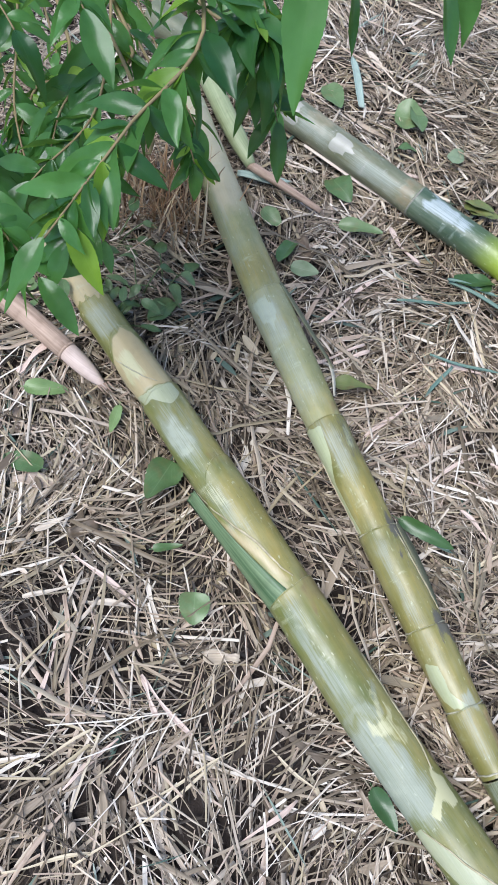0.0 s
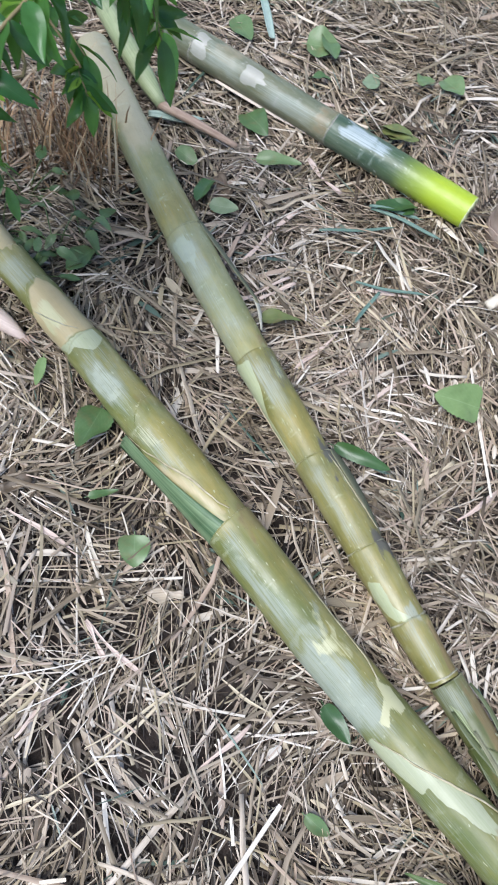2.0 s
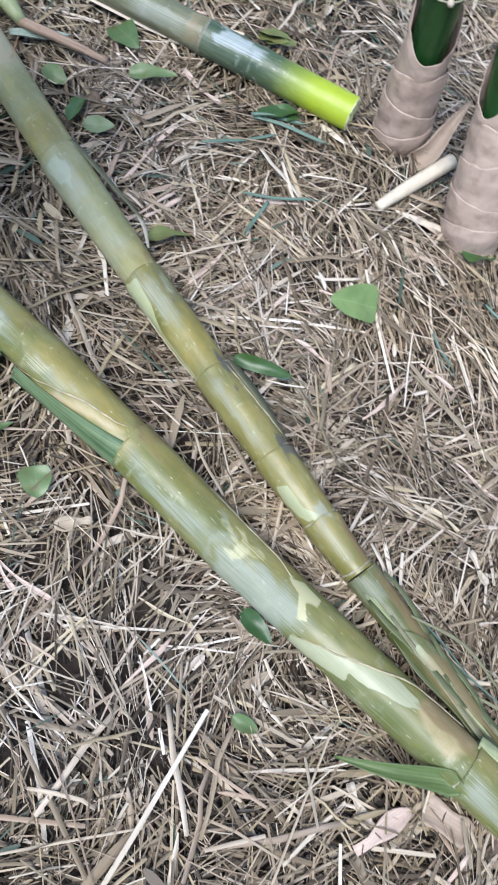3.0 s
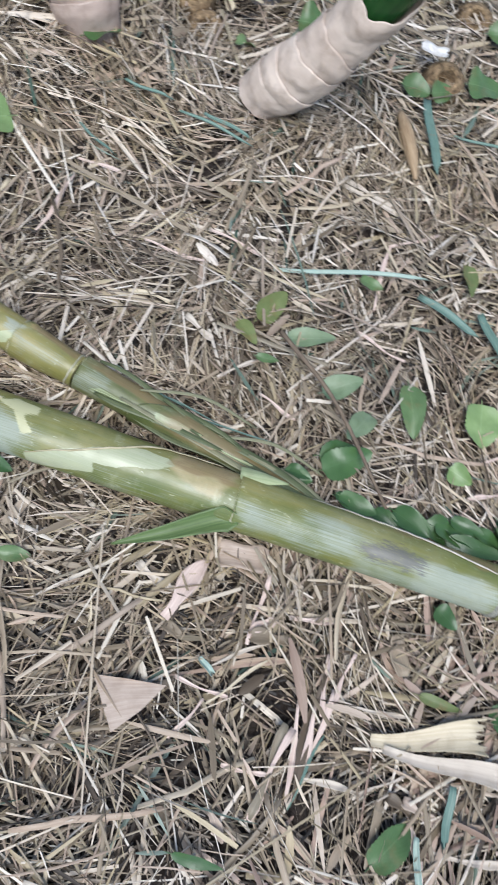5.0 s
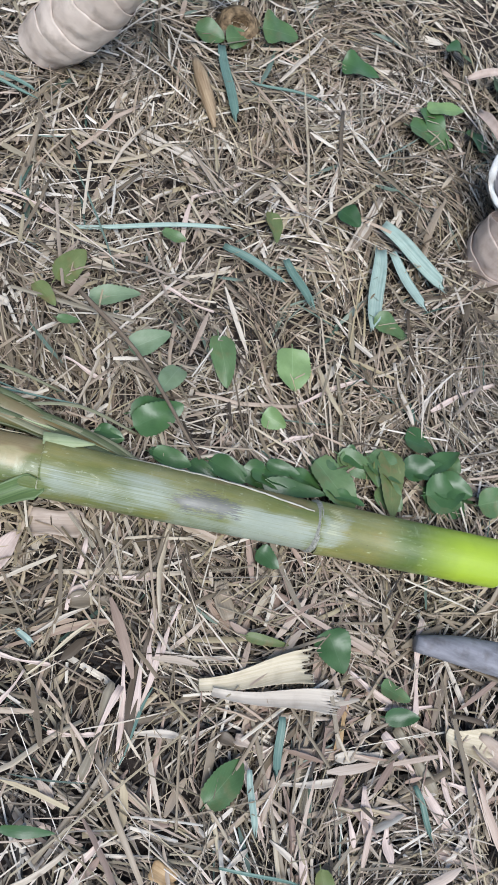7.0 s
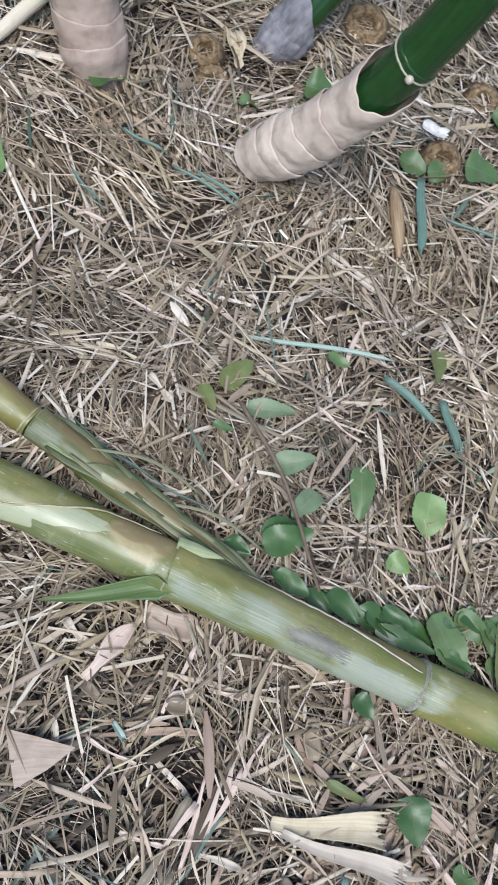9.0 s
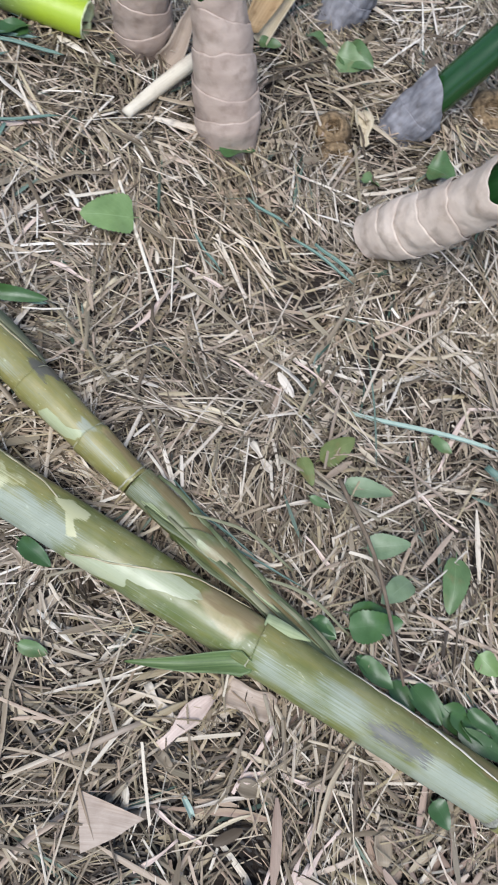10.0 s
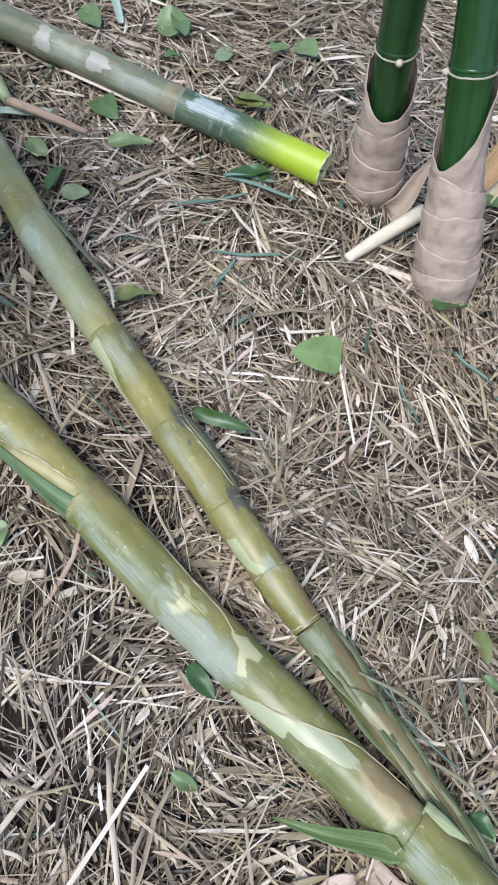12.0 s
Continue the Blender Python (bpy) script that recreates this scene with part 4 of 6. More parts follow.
# the third culm, cut lime green at its end
def cut_culm():
    ax = Axis((-0.16, 1.945, 0.033), (0.813, 1.214, 0.031), ((0, 0.040), (0.45, 0.0385), (0.80, 0.0365), (0.845, 0.038), (0.87, 0.037), (0.95, 0.0375), (1.22, 0.0375)), 0.0, 0.0, ((0, 0.010), (0.5, 0.007), (0.9, 0.004), (1.22, 0.0)))
    culm = thing("felled_culm", (0, 0, 0), "grey-green felled bamboo culm with a fresh lime cut end", "bamboo", "felled culms")

    def marks_of(u, th):
        return (max(0.75 * zone(u, th, 0.605, 0.655, 8, 72, 0.012, 12), 0.7 * zone(u, th, 0.455, 0.50, 0, 80, 0.02, 20)), max(0.45 * zone(u, th, 0.79, 0.846, -90, 110, 0.04, 40), 0.5 * zone(u, th, 0.50, 0.60, -60, 50, 0.05, 30)),
                max(0.8 * zone(u, th, 0.66, 0.80, 30, 90, 0.05, 24), 0.7 * zone(u, th, 0.50, 0.60, 10, 80, 0.04, 30)), 0.0, 0, 0.5 * zone(u, th, 0.81, 0.845, -90, 90, 0.012, 30), 0, 0)

    def fresh(u, th):
        bloom = max(zone(u, th, 0.875, 0.955, -25, 48, 0.012, 12), zone(u, th, 0.955, 0.99, -5, 40, 0.016, 14))
        return (0, 0, 0.85 * bloom, 0.0, 0, 0, 0, 0.12 * near_end(u, 0.98, 1.06) + 0.88 * near_end(u, 1.03, 1.13))

    for a, b, mat, mk in ((0.0, 0.455, CULM_D, marks_of), (0.455, 0.845, CULM_D, marks_of), (0.845, ax.length, CULM_CUT_D, fresh)):
        part_of("internode", tube("internode", ax, a, b, mat, mk, 0.0012, 0.0002, 0.01, 0.4, 40, 0.006, 0.002), culm)
    for u in (0.457, 0.847):
        part_of("node_ring", ring_mesh("node_ring", ax, u, RING_DARK, 0.006, 0.0018, 0.002), culm, "brown-grey node ring")
    cut_face("cut_face", ax, ax.length, culm)


CULM_CUT_D = culm_material("culm_slate_cut", (0.040, 0.078, 0.050), (0.065, 0.108, 0.062), (0.36, 0.42, 0.36), (0.3, 0.33, 0.1), 0.42, (0.38, 0.48, 0.03), (0.50, 0.57, 0.60))
cut_culm()


# ---- standing shoots wrapped in dry sheaths ----
def standing_shoot(base, top, r_base, r_top, total, sheaths, ring_at, tip_face, sheath_mat, label, group="standing shoots", sag=0.0, bud=None):
    """A green culm rising out of overlapping papery sheaths. sheaths: (from, to, slant) along the axis."""
    low = 0.05
    direction = (Vector(top) - Vector(base)).normalized()
    end = Vector(base) + direction * total
    start = Vector(base) - direction * low
    ax = Axis(start, end, ((0, r_base * 0.80), (0.05, r_base * 0.90), (0.09, r_base), (0.19, r_base * 0.93), (0.31, r_top * 1.10), (0.39, r_top), (total, r_top * 0.98)), 0.0, sag)
    flip = Axis(ax.q, ax.p, tuple(sorted((ax.length - u, r) for u, r in ax.radii)), 0.0, sag)
    shoot = thing("bamboo_shoot", (0, 0, 0), label, "bamboo", group)
    ring = ring_at + low - 0.02
    culm_ax = Axis(start, end, ((0, r_base * 0.7), (0.23, r_top * 0.96), (ring - 0.02, r_top * 0.95), (ring, r_top * 0.99), (ring + 0.012, r_top * 0.985), (ring + 0.03, r_top * 0.94), (total, r_top * 0.93)), 0.0, sag)
    part_of("culm", tube("culm", culm_ax, 0.05, total + low, DARK_CULM, no_marks, 0, 0, 0, 0, 48, 0.01, 0, 0, True), shoot, "smooth dark green culm")
    if ring_at > 0:
        part_of("node_ring", ring_mesh("node_ring", culm_ax, ring, RING, 0.005, 0.0022, 0.0), shoot, "thin tan node ring")
        part_of("node_ring", ring_mesh("node_ring", culm_ax, ring + 0.011, DARK_CULM, 0.008, 0.0016, 0.0), shoot, "raised green node ridge")
    if bud is not None:
        at, out = culm_ax.at(ring, bud, -0.001), (culm_ax.at(ring, bud, 0.01) - culm_ax.centre(ring)).normalized()
        part_of("bud", rod("bud", [at, at + out * 0.004, at + out * 0.008 + ax.a * 0.002, at + out * 0.010 + ax.a * 0.004], [0.007, 0.0075, 0.005, 0.001], SHEATH_PALE, 12), shoot, "small cream dormant bud")
    count = len(sheaths)
    for i, (a, b, slant) in enumerate(sheaths):
        # the free edge is the upper end: build from the top downwards
        top_one = i == count - 1
        lift = 0.0006 + 0.0012 * (count - i)
        face = tip_face if top_one else tip_face + (2.2, -1.9, 2.9, -2.6)[i % 4]
        from_u = 0.0 if i == 0 else a + low - 0.02
        me = tube("sheath", flip, ax.length - b - low + 0.02, ax.length - from_u, sheath_mat, no_marks, lift + 0.0014, lift - 0.0006, slant, face, 64, 0.004, 0.0014,
                  0.004 if top_one else 0.0010, False, 0.010 if top_one else 0.007, 0.0065 if sheath_mat is SHEATH_GREY else 0.0026, 0.0042)
        part_of("sheath", me, shoot)
    return ax, shoot


standing_shoot((0.935, 1.190, -0.01), (0.890, 1.185, 0.34), 0.058, 0.0405, 0.62,
               ((0.0, 0.085, 0.03), (0.03, 0.15, 0.04), (0.09, 0.225, 0.035), (0.14, 0.375, 0.12)), 0.385, -1.3, SHEATH, "standing bamboo shoot, dark green above pinkish-tan papery sheaths", bud=-1.8)
standing_shoot((1.030, 0.897, -0.01), (0.982, 1.045, 0.39), 0.062, 0.043, 0.68,
               ((0.0, 0.085, 0.035), (0.03, 0.15, 0.03), (0.08, 0.215, 0.04), (0.13, 0.29, 0.045), (0.18, 0.46, 0.16)), 0.465, 4.6, SHEATH, "standing bamboo shoot in pinkish-tan wrinkled papery sheaths", bud=-2.1)
standing_shoot((1.2414, 0.5587, 0.055), (1.3238, 0.4482, 0.3878), 0.055, 0.0435, 0.54,
               ((0.0, 0.045, 0.015), (0.005, 0.085, 0.022), (0.04, 0.14, 0.032), (0.075, 0.205, 0.04), (0.11, 0.36, 0.07)), 0.385, 1.95, SHEATH_CREAM, "leaning bamboo shoot, tan papery sheaths and dark green culm", sag=-0.040, bud=1.75)
standing_shoot((1.455, 0.850, 0.0), (1.62, 0.86, 0.20), 0.052, 0.040, 0.60,
               ((0.0, 0.06, 0.02), (0.02, 0.13, 0.07)), 0.34, 0.6, SHEATH_GREY, "leaning dark green shoot out of a blue-grey sheath")
standing_shoot((1.435, 1.200, 0.0), (1.56, 1.27, 0.22), 0.054, 0.042, 0.60,
               ((0.0, 0.07, 0.02), (0.02, 0.14, 0.06)), 0.36, 0.6, SHEATH_GREY, "dark green shoot with a mould-grey base sheath")


def curled_bract():
    pts = smooth_path(((0.955, 1.125, -0.02), (0.985, 1.118, 0.02), (1.010, 1.135, 0.07), (1.045, 1.160, 0.115)), 12)
    me = ribbon("dry_bract", pts, [0.040, 0.044, 0.046, 0.046, 0.044, 0.041, 0.037, 0.032, 0.027, 0.021, 0.014, 0.006], BEIGE, (-0.6, -0.7, 0.35), 0.45, 0.0010, 0.006, 9)
    tagged(new("dry_bract", me), "curled brown dry bract standing at a shoot's foot", "dry sheath", "dry sheath pieces")


curled_bract()


def hollow_stump():
    """A sawn, hollow culm stub: white cut rim, grey inner wall, tan wrapped base and two sheaths curling away."""
    foot, base, rim = Vector((1.749, -0.326, -0.045)), Vector((1.964, -0.228, 0.031)), Vector((1.816, -0.240, 0.15))
    ax = Axis(base, rim, ((0, 0.060), (0.1, 0.066), (0.2, 0.082)))
    low = Axis(foot + Vector((0.02, 0.02, 0.155)), foot, ((0, 0.058), (0.07, 0.068), (0.17, 0.066)))
    stump = thing("hollow_stump", (0, 0, 0), "cut hollow bamboo stump with a white rim and tan sheaths", "bamboo stump", "standing shoots")
    flip = Axis(ax.q, ax.p, tuple(sorted((ax.length - u, r) for u, r in ax.radii)))
    part_of("culm", tube("culm", flip, 0.004, ax.length, SHEATH_PALE, no_marks, 0.0, 0.0, 0.0, 0.0, 44, 0.008, 0, 0, False, 0.0, 0.0012), stump, "dry pale outer wall")
    for a, h, slant, face in ((0.03, 0.155, 0.05, 2.0), (0.0, 0.155, 0.06, 0.4), (0.06, 0.155, 0.04, 3.6)):
        part_of("sheath", tube("sheath", low, a, h, SHEATH, no_marks, 0.004 + a * 0.05, 0.003, slant, face, 44, 0.005, 0.0014, 0.004, False, 0.006, 0.0036, 0.003), stump)
    part_of("lining", tube("lining", flip, 0.004, ax.length, SHEATH_IN, no_marks, -0.013, -0.014, 0.0, 0.0, 44, 0.01, 0, 0, False, 0.0, 0.0015), stump, "dark hollow inside")
    verts, uvs, faces = [], [], []
    for k in range(45):
        th = 2 * math.pi * k / 44
        rag = 0.030 * noise.noise((math.cos(th) * 2, math.sin(th) * 2, 7.0)) + 0.004 * noise.noise((math.cos(th) * 8, math.sin(th) * 8, 1.0))
        wall = 0.012 + 0.009 * noise.noise((math.cos(th) * 1.5, math.sin(th) * 1.5, 3.0))
        for lift, du in ((0.0, 0.008), (0.0008, 0.002 + rag), (-0.002, rag), (-wall + 0.001, 0.001 + rag), (-wall, 0.01)):
            verts.append(flip.at(du, th, lift))
            uvs.append((th * 0.05, lift))
    for k in range(44):
        for j in range(4):
            a = k * 5 + j
            faces.append((a, a + 1, a + 6, a + 5))
    part_of("cut_rim", mesh_of("cut_rim", verts, faces, uvs, None, CUT_RIM), stump, "white sawn rim")
    for pts, w, mat in ((((1.981, -0.195, 0.050), (1.967, -0.132, 0.060), (1.989, -0.069, 0.050), (2.012, -0.031, 0.030)), 0.055, SHEATH), (((2.199, -0.089, 0.050), (2.168, -0.015, 0.060), (2.121, 0.028, 0.050), (2.075, 0.054, 0.030)), 0.034, SHEATH)):
        path = smooth_path(pts, 12)
        part_of("curled_sheath", ribbon("curled_sheath", path, [w * (0.8 + 0.2 * math.sin(i * 0.8)) * (1 - 0.6 * (i / 11) ** 2) for i in range(12)], mat, (-0.3, -0.2, 0.9), 0.35, 0.001, 0.012, 9), stump, "curled papery sheath end")


CUT_RIM = plain_material("sawn_rim", (0.46, 0.43, 0.38), (0.76, 0.75, 0.72), 60, 0.6)
hollow_stump()


# ---- things lying on the mulch ----
def leaves_on_ground(rows, kind, shade, label, group):
    mats = {"leaf": LEAF, "blade": BLADE}[kind]
    for i, (x, y, length, width, turn) in enumerate(rows):
        seed = int(abs(x * 7919 + y * 104729)) + i
        rng = random.Random(seed)
        if kind == "leaf":
            me = leaf_mesh("fallen_leaf", length * 1.08, width * 1.04, mats[shade], seed, 1.12, rng.uniform(0.12, 0.42), rng.uniform(-0.08, 0.16), 11 if length > 0.05 else 8, rng.uniform(-0.5, 0.5))
        else:
            n = 10
            c, s = math.cos(radians(turn)), math.sin(radians(turn))
            me = ribbon("bamboo_leaf", [(length * (k / (n - 1) - 0.5), 0.012 * length * math.sin(k * 0.5 + seed), 0.0025 * math.sin(k * 0.7 + seed)) for k in range(n)],
                        [(0.45 + 0.55 * math.sin(math.pi * (k + 1.5) / (n + 2)) ** 0.7) * (0.68 if shade == "t" else 0.95) * width * (0.35 if k == n - 1 else 1) for k in range(n)], mats[shade], (0, 0, 1), rng.uniform(0.1, 0.5), 0.0004, 0.012, 9)
        ob = new("fallen_leaf" if kind == "leaf" else "bamboo_leaf", me)
        z = ground_height(x, y) + (0.036 if kind == "leaf" else 0.043) + 0.004 * rng.random()
        if kind == "leaf":
            c, s = math.cos(radians(turn)), math.sin(radians(turn))
            ob.matrix_world = pose(x - c * length / 2, y - s * length / 2, z + 0.006, rng.uniform(-24, 24), rng.uniform(-15, 6), turn)
        else:
            ob.matrix_world = pose(x, y, z, rng.uniform(-10, 10), rng.uniform(-3, 3), turn)
        tagged(ob, label, "leaf", group)


leaves_on_ground((
    (0.005, 0.644, 0.093, 0.062, -112), (0.088, 0.425, 0.051, 0.057, -90), (-0.241, 0.658, 0.076, 0.037, 164),
    (-0.036, 1.029, 0.065, 0.047, -136), (0.524, 1.754, 0.084, 0.091, -7), (0.543, 1.754, 0.106, 0.05, -84),
    (0.507, 1.625, 0.045, 0.039, -12), (0.339, 1.454, 0.076, 0.065, -59), (0.382, 1.336, 0.098, 0.034, -10),
    (0.176, 1.335, 0.052, 0.041, -34), (0.318, 1.782, 0.086, 0.049, -66), (0.031, 0.525, 0.049, 0.016, 11),
    (0.37, 0.004, 0.044, 0.023, -39), (0.787, 1.664, 0.049, 0.046, 7), (0.858, 1.652, 0.067, 0.058, -59),
    (0.889, 0.075, 0.039, 0.014, -54), (1.068, -0.135, 0.093, 0.049, -122), (1.401, -0.29, 0.09, 0.04, -67),
), "leaf", "m", "mid-green toothed leaf fallen on the straw", "fallen leaves")
leaves_on_ground((
    (1.063, -0.43, 0.1, 0.076, -91), (1.123, -0.423, 0.044, 0.031, -55), (0.893, -0.749, 0.053, 0.032, -68),
    (0.596, -0.64, 0.077, 0.05, 1), (1.731, 0.384, 0.08, 0.077, -40), (1.629, 0.418, 0.058, 0.043, -17),
    (1.869, -0.003, 0.113, 0.07, -52), (1.16, 0.106, 0.044, 0.027, -57), (1.15, -0.464, 0.036, 0.027, -77),
    (1.214, -0.589, 0.065, 0.065, -60), (1.29, -0.661, 0.063, 0.056, -30), (1.281, -0.562, 0.034, 0.033, -96),
    (1.125, -0.434, 0.075, 0.042, -72), (1.165, -0.475, 0.074, 0.049, -85), (1.133, -0.519, 0.056, 0.043, -92),
    (1.46, 0.693, 0.06, 0.071, -48), (1.284, 0.704, 0.043, 0.038, -43), (1.577, 0.456, 0.062, 0.058, -48),
), "leaf", "m", "mid-green toothed leaf fallen on the straw", "fallen leaves")
leaves_on_ground((
    (1.885, 0.486, 0.074, 0.059, -37), (1.381, 1.03, 0.069, 0.06, -40), (1.396, 1.032, 0.078, 0.068, -59),
    (1.327, 1.102, 0.05, 0.042, -68), (1.205, 1.11, 0.048, 0.032, -28), (1.143, -0.462, 0.058, 0.031, -117),
), "leaf", "m", "mid-green toothed leaf fallen on the straw", "fallen leaves")
leaves_on_ground((
    (-0.232, 0.809, 0.075, 0.033, 6), (-0.093, 0.764, 0.058, 0.019, -97), (0.712, 0.728, 0.097, 0.081, 172),
    (1.164, -0.227, 0.078, 0.074, -132), (1.06, -0.278, 0.045, 0.038, -68), (1.953, 0.025, 0.09, 0.049, -38),
), "leaf", "b", "bright green fallen leaf lying flat on straw", "fallen leaves")
leaves_on_ground((
    (0.215, 1.232, 0.07, 0.045, -115), (0.644, 1.222, 0.092, 0.039, 1), (0.497, 0.603, 0.104, 0.03, -29),
    (0.411, 0.144, 0.064, 0.03, -62), (0.655, 1.225, 0.073, 0.038, 164), (1.505, -0.058, 0.051, 0.045, -89),
    (1.262, -0.487, 0.061, 0.053, -56), (0.894, -0.15, 0.086, 0.057, -15), (0.809, -0.125, 0.047, 0.028, -53),
    (0.864, -0.215, 0.069, 0.026, -58), (0.924, -0.293, 0.067, 0.04, -78), (0.984, -0.36, 0.054, 0.033, -66),
    (1.222, -0.584, 0.072, 0.065, -37), (1.26, -0.54, 0.079, 0.04, -15), (0.879, -0.447, 0.043, 0.03, -79),
    (0.864, -0.631, 0.067, 0.053, -114), (0.872, -0.78, 0.054, 0.028, -44), (0.365, -0.487, 0.068, 0.016, -54),
), "leaf", "d", "dark glossy green leaf half under the straw", "fallen leaves")
leaves_on_ground((
    (1.838, 0.216, 0.084, 0.062, -59), (1.233, -0.536, 0.072, 0.037, -26), (1.243, -0.596, 0.09, 0.044, -58),
    (2.161, -0.026, 0.123, 0.082, -119), (1.907, 0.022, 0.075, 0.059, -89), (1.979, -0.083, 0.079, 0.061, -68),
    (2.134, 0.125, 0.069, 0.066, -77), (0.977, -0.354, 0.075, 0.04, -61), (0.994, -0.39, 0.108, 0.028, -50),
    (1.023, -0.393, 0.062, 0.031, -67), (1.022, 0.84, 0.074, 0.051, -10), (0.865, -0.218, 0.063, 0.034, -65),
    (0.893, -0.27, 0.059, 0.032, -80), (0.932, -0.29, 0.063, 0.038, -64), (0.969, -0.34, 0.074, 0.041, -68),
    (0.997, -0.379, 0.058, 0.033, -75), (1.004, -0.354, 0.059, 0.027, -63), (1.058, -0.425, 0.098, 0.056, -86),
), "leaf", "d", "dark glossy green leaf half under the straw", "fallen leaves")
leaves_on_ground((
    (1.129, -0.424, 0.049, 0.035, -82), (1.217, -0.516, 0.058, 0.047, -35), (1.221, -0.595, 0.095, 0.063, -67),
    (1.244, -0.587, 0.068, 0.048, -70), (1.062, -0.469, 0.055, 0.024, -59), (0.899, -0.136, 0.081, 0.044, -30),
    (0.813, -0.121, 0.043, 0.028, -53),
), "leaf", "d", "dark glossy green leaf half under the straw", "fallen leaves")
leaves_on_ground((
    (0.643, 1.642, 0.078, 0.045, 63), (0.255, 1.188, 0.06, 0.032, -17), (0.986, 0.071, 0.085, 0.039, -29),
    (0.974, -0.036, 0.073, 0.042, -16), (0.954, -0.112, 0.071, 0.037, -166),
), "leaf", "p", "pale underside of a fallen green leaf", "fallen leaves")
leaves_on_ground((
    (0.362, 0.904, 0.079, 0.041, -3), (0.69, 1.442, 0.072, 0.036, -13), (0.675, 1.449, 0.066, 0.038, -28),
    (0.959, 0.157, 0.076, 0.042, 13), (0.89, 0.137, 0.053, 0.029, -93), (1.153, -0.499, 0.121, 0.046, -135),
    (0.787, -0.541, 0.071, 0.017, -55), (1.349, 0.016, 0.067, 0.035, -127), (0.608, -0.847, 0.05, 0.029, -125),
    (1.16, -0.487, 0.069, 0.046, -110), (0.677, 1.46, 0.072, 0.042, -26), (1.163, -0.491, 0.071, 0.042, -108),
), "leaf", "o", "olive fallen leaf turning brown", "fallen leaves")
leaves_on_ground((
    (1.518, 0.333, 0.199, 0.035, -125), (1.255, -0.021, 0.13, 0.027, -71), (1.304, -0.103, 0.108, 0.027, -106),
    (1.125, 0.535, 0.109, 0.012, -61), (1.625, 0.25, 0.167, 0.012, -47), (0.746, 0.015, 0.177, 0.005, -46),
    (0.693, -0.664, 0.084, 0.02, -139), (0.552, -0.764, 0.125, 0.007, -58), (0.797, -0.9, 0.076, 0.016, -117),
    (0.645, 1.206, 0.124, 0.014, -12), (0.548, 1.148, 0.174, 0.013, 10), (0.609, 0.997, 0.154, 0.011, -9),
    (0.552, 0.95, 0.1, 0.012, -127), (0.52, 0.591, 0.069, 0.015, -29), (0.685, 0.133, 0.127, 0.005, -66),
    (0.711, 0.08, 0.127, 0.005, -56), (1.028, 0.677, 0.097, 0.011, -56), (1.096, 0.543, 0.152, 0.011, -59),
), "blade", "t", "narrow blue-green bamboo leaf blade on the straw", "fallen blades")
leaves_on_ground((
    (0.874, 0.615, 0.087, 0.009, -76), (0.666, 1.177, 0.173, 0.014, -28),
), "blade", "t", "narrow blue-green bamboo leaf blade on the straw", "fallen blades")
leaves_on_ground((
    (1.564, -0.204, 0.187, 0.038, -86), (1.436, -0.205, 0.19, 0.036, -141), (1.512, -0.233, 0.137, 0.027, -105),
    (1.141, 0.141, 0.302, 0.01, -34), (0.611, -0.687, 0.083, 0.011, -129), (0.518, -0.29, 0.035, 0.01, -88),
    (0.38, 1.851, 0.188, 0.024, 97), (0.15, 1.443, 0.121, 0.025, 0),
), "blade", "q", "pale grey-green cut bamboo leaf blade", "fallen blades")


def dry_strip(x, y, length, width, turn, material, label, fan=0.0, fray=0.0, lift=0.035, cup=0.2):
    n = 9
    c, s = math.cos(radians(turn)), math.sin(radians(turn))
    pts = [(length * (k / (n - 1) - 0.5), 0.02 * length * math.sin(k * 0.7 + x * 30), 0.003 * math.sin(k * 0.8 + y * 40)) for k in range(n)]
    ws = [width * ((0.35 + 0.75 * (k / (n - 1)) ** 1.3) if fan else ((0.70 + 0.30 * math.sin(k * 0.9 + 40 * x)) if length > 2.2 * width else 0.9 + 0.1 * math.sin(k + 30 * x)) * (0.7 if k in (0, n - 1) else 1)) for k in range(n)]
    loose = "straw" in label or "blade" in label
    kind = "straw_blade" if loose else "dry_sheath_piece"
    ob = new(kind, ribbon(kind, pts, ws, material, (0, 0, 1), cup, 0.0007, fray or 0.10 * width, 31 if fray else 7))
    ob.matrix_world = pose(x, y, ground_height(x, y) + lift, 0, 0, turn)
    return tagged(ob, label, "straw" if loose else "dry sheath", "loose straws" if loose else "dry sheath pieces")


dry_strip(0.735, -0.565, 0.180, 0.050, -35, HUSK, "fan-shaped yellow husk piece with a frayed end", 1, 0.010, 0.046)
dry_strip(0.735, -0.610, 0.200, 0.036, -49, SHEATH_PALE, "split yellow husk strip with a frayed white end", 1, 0.014, 0.046)
dry_strip(0.588, -0.455, 0.181, 0.018, 37, PIECE_MAT, "tan flat piece of dry bamboo sheath")
dry_strip(0.513, -0.457, 0.136, 0.016, 29, PIECE_MAT, "tan flat piece of dry bamboo sheath")
dry_strip(1.539, -0.089, 0.171, 0.023, 19, PIECE_MAT, "tan flat piece of dry bamboo sheath")
dry_strip(0.844, -0.85, 0.122, 0.026, -101, PIECE_MAT, "tan flat piece of dry bamboo sheath")
dry_strip(0.647, -0.616, 0.056, 0.02, -67, PIECE_MAT, "tan flat piece of dry bamboo sheath")
dry_strip(0.753, -0.743, 0.142, 0.017, -53, PIECE_MAT, "tan flat piece of dry bamboo sheath")
dry_strip(0.555, -0.176, 0.107, 0.034, 19, PINK, "pinkish-tan flat piece of dry sheath")
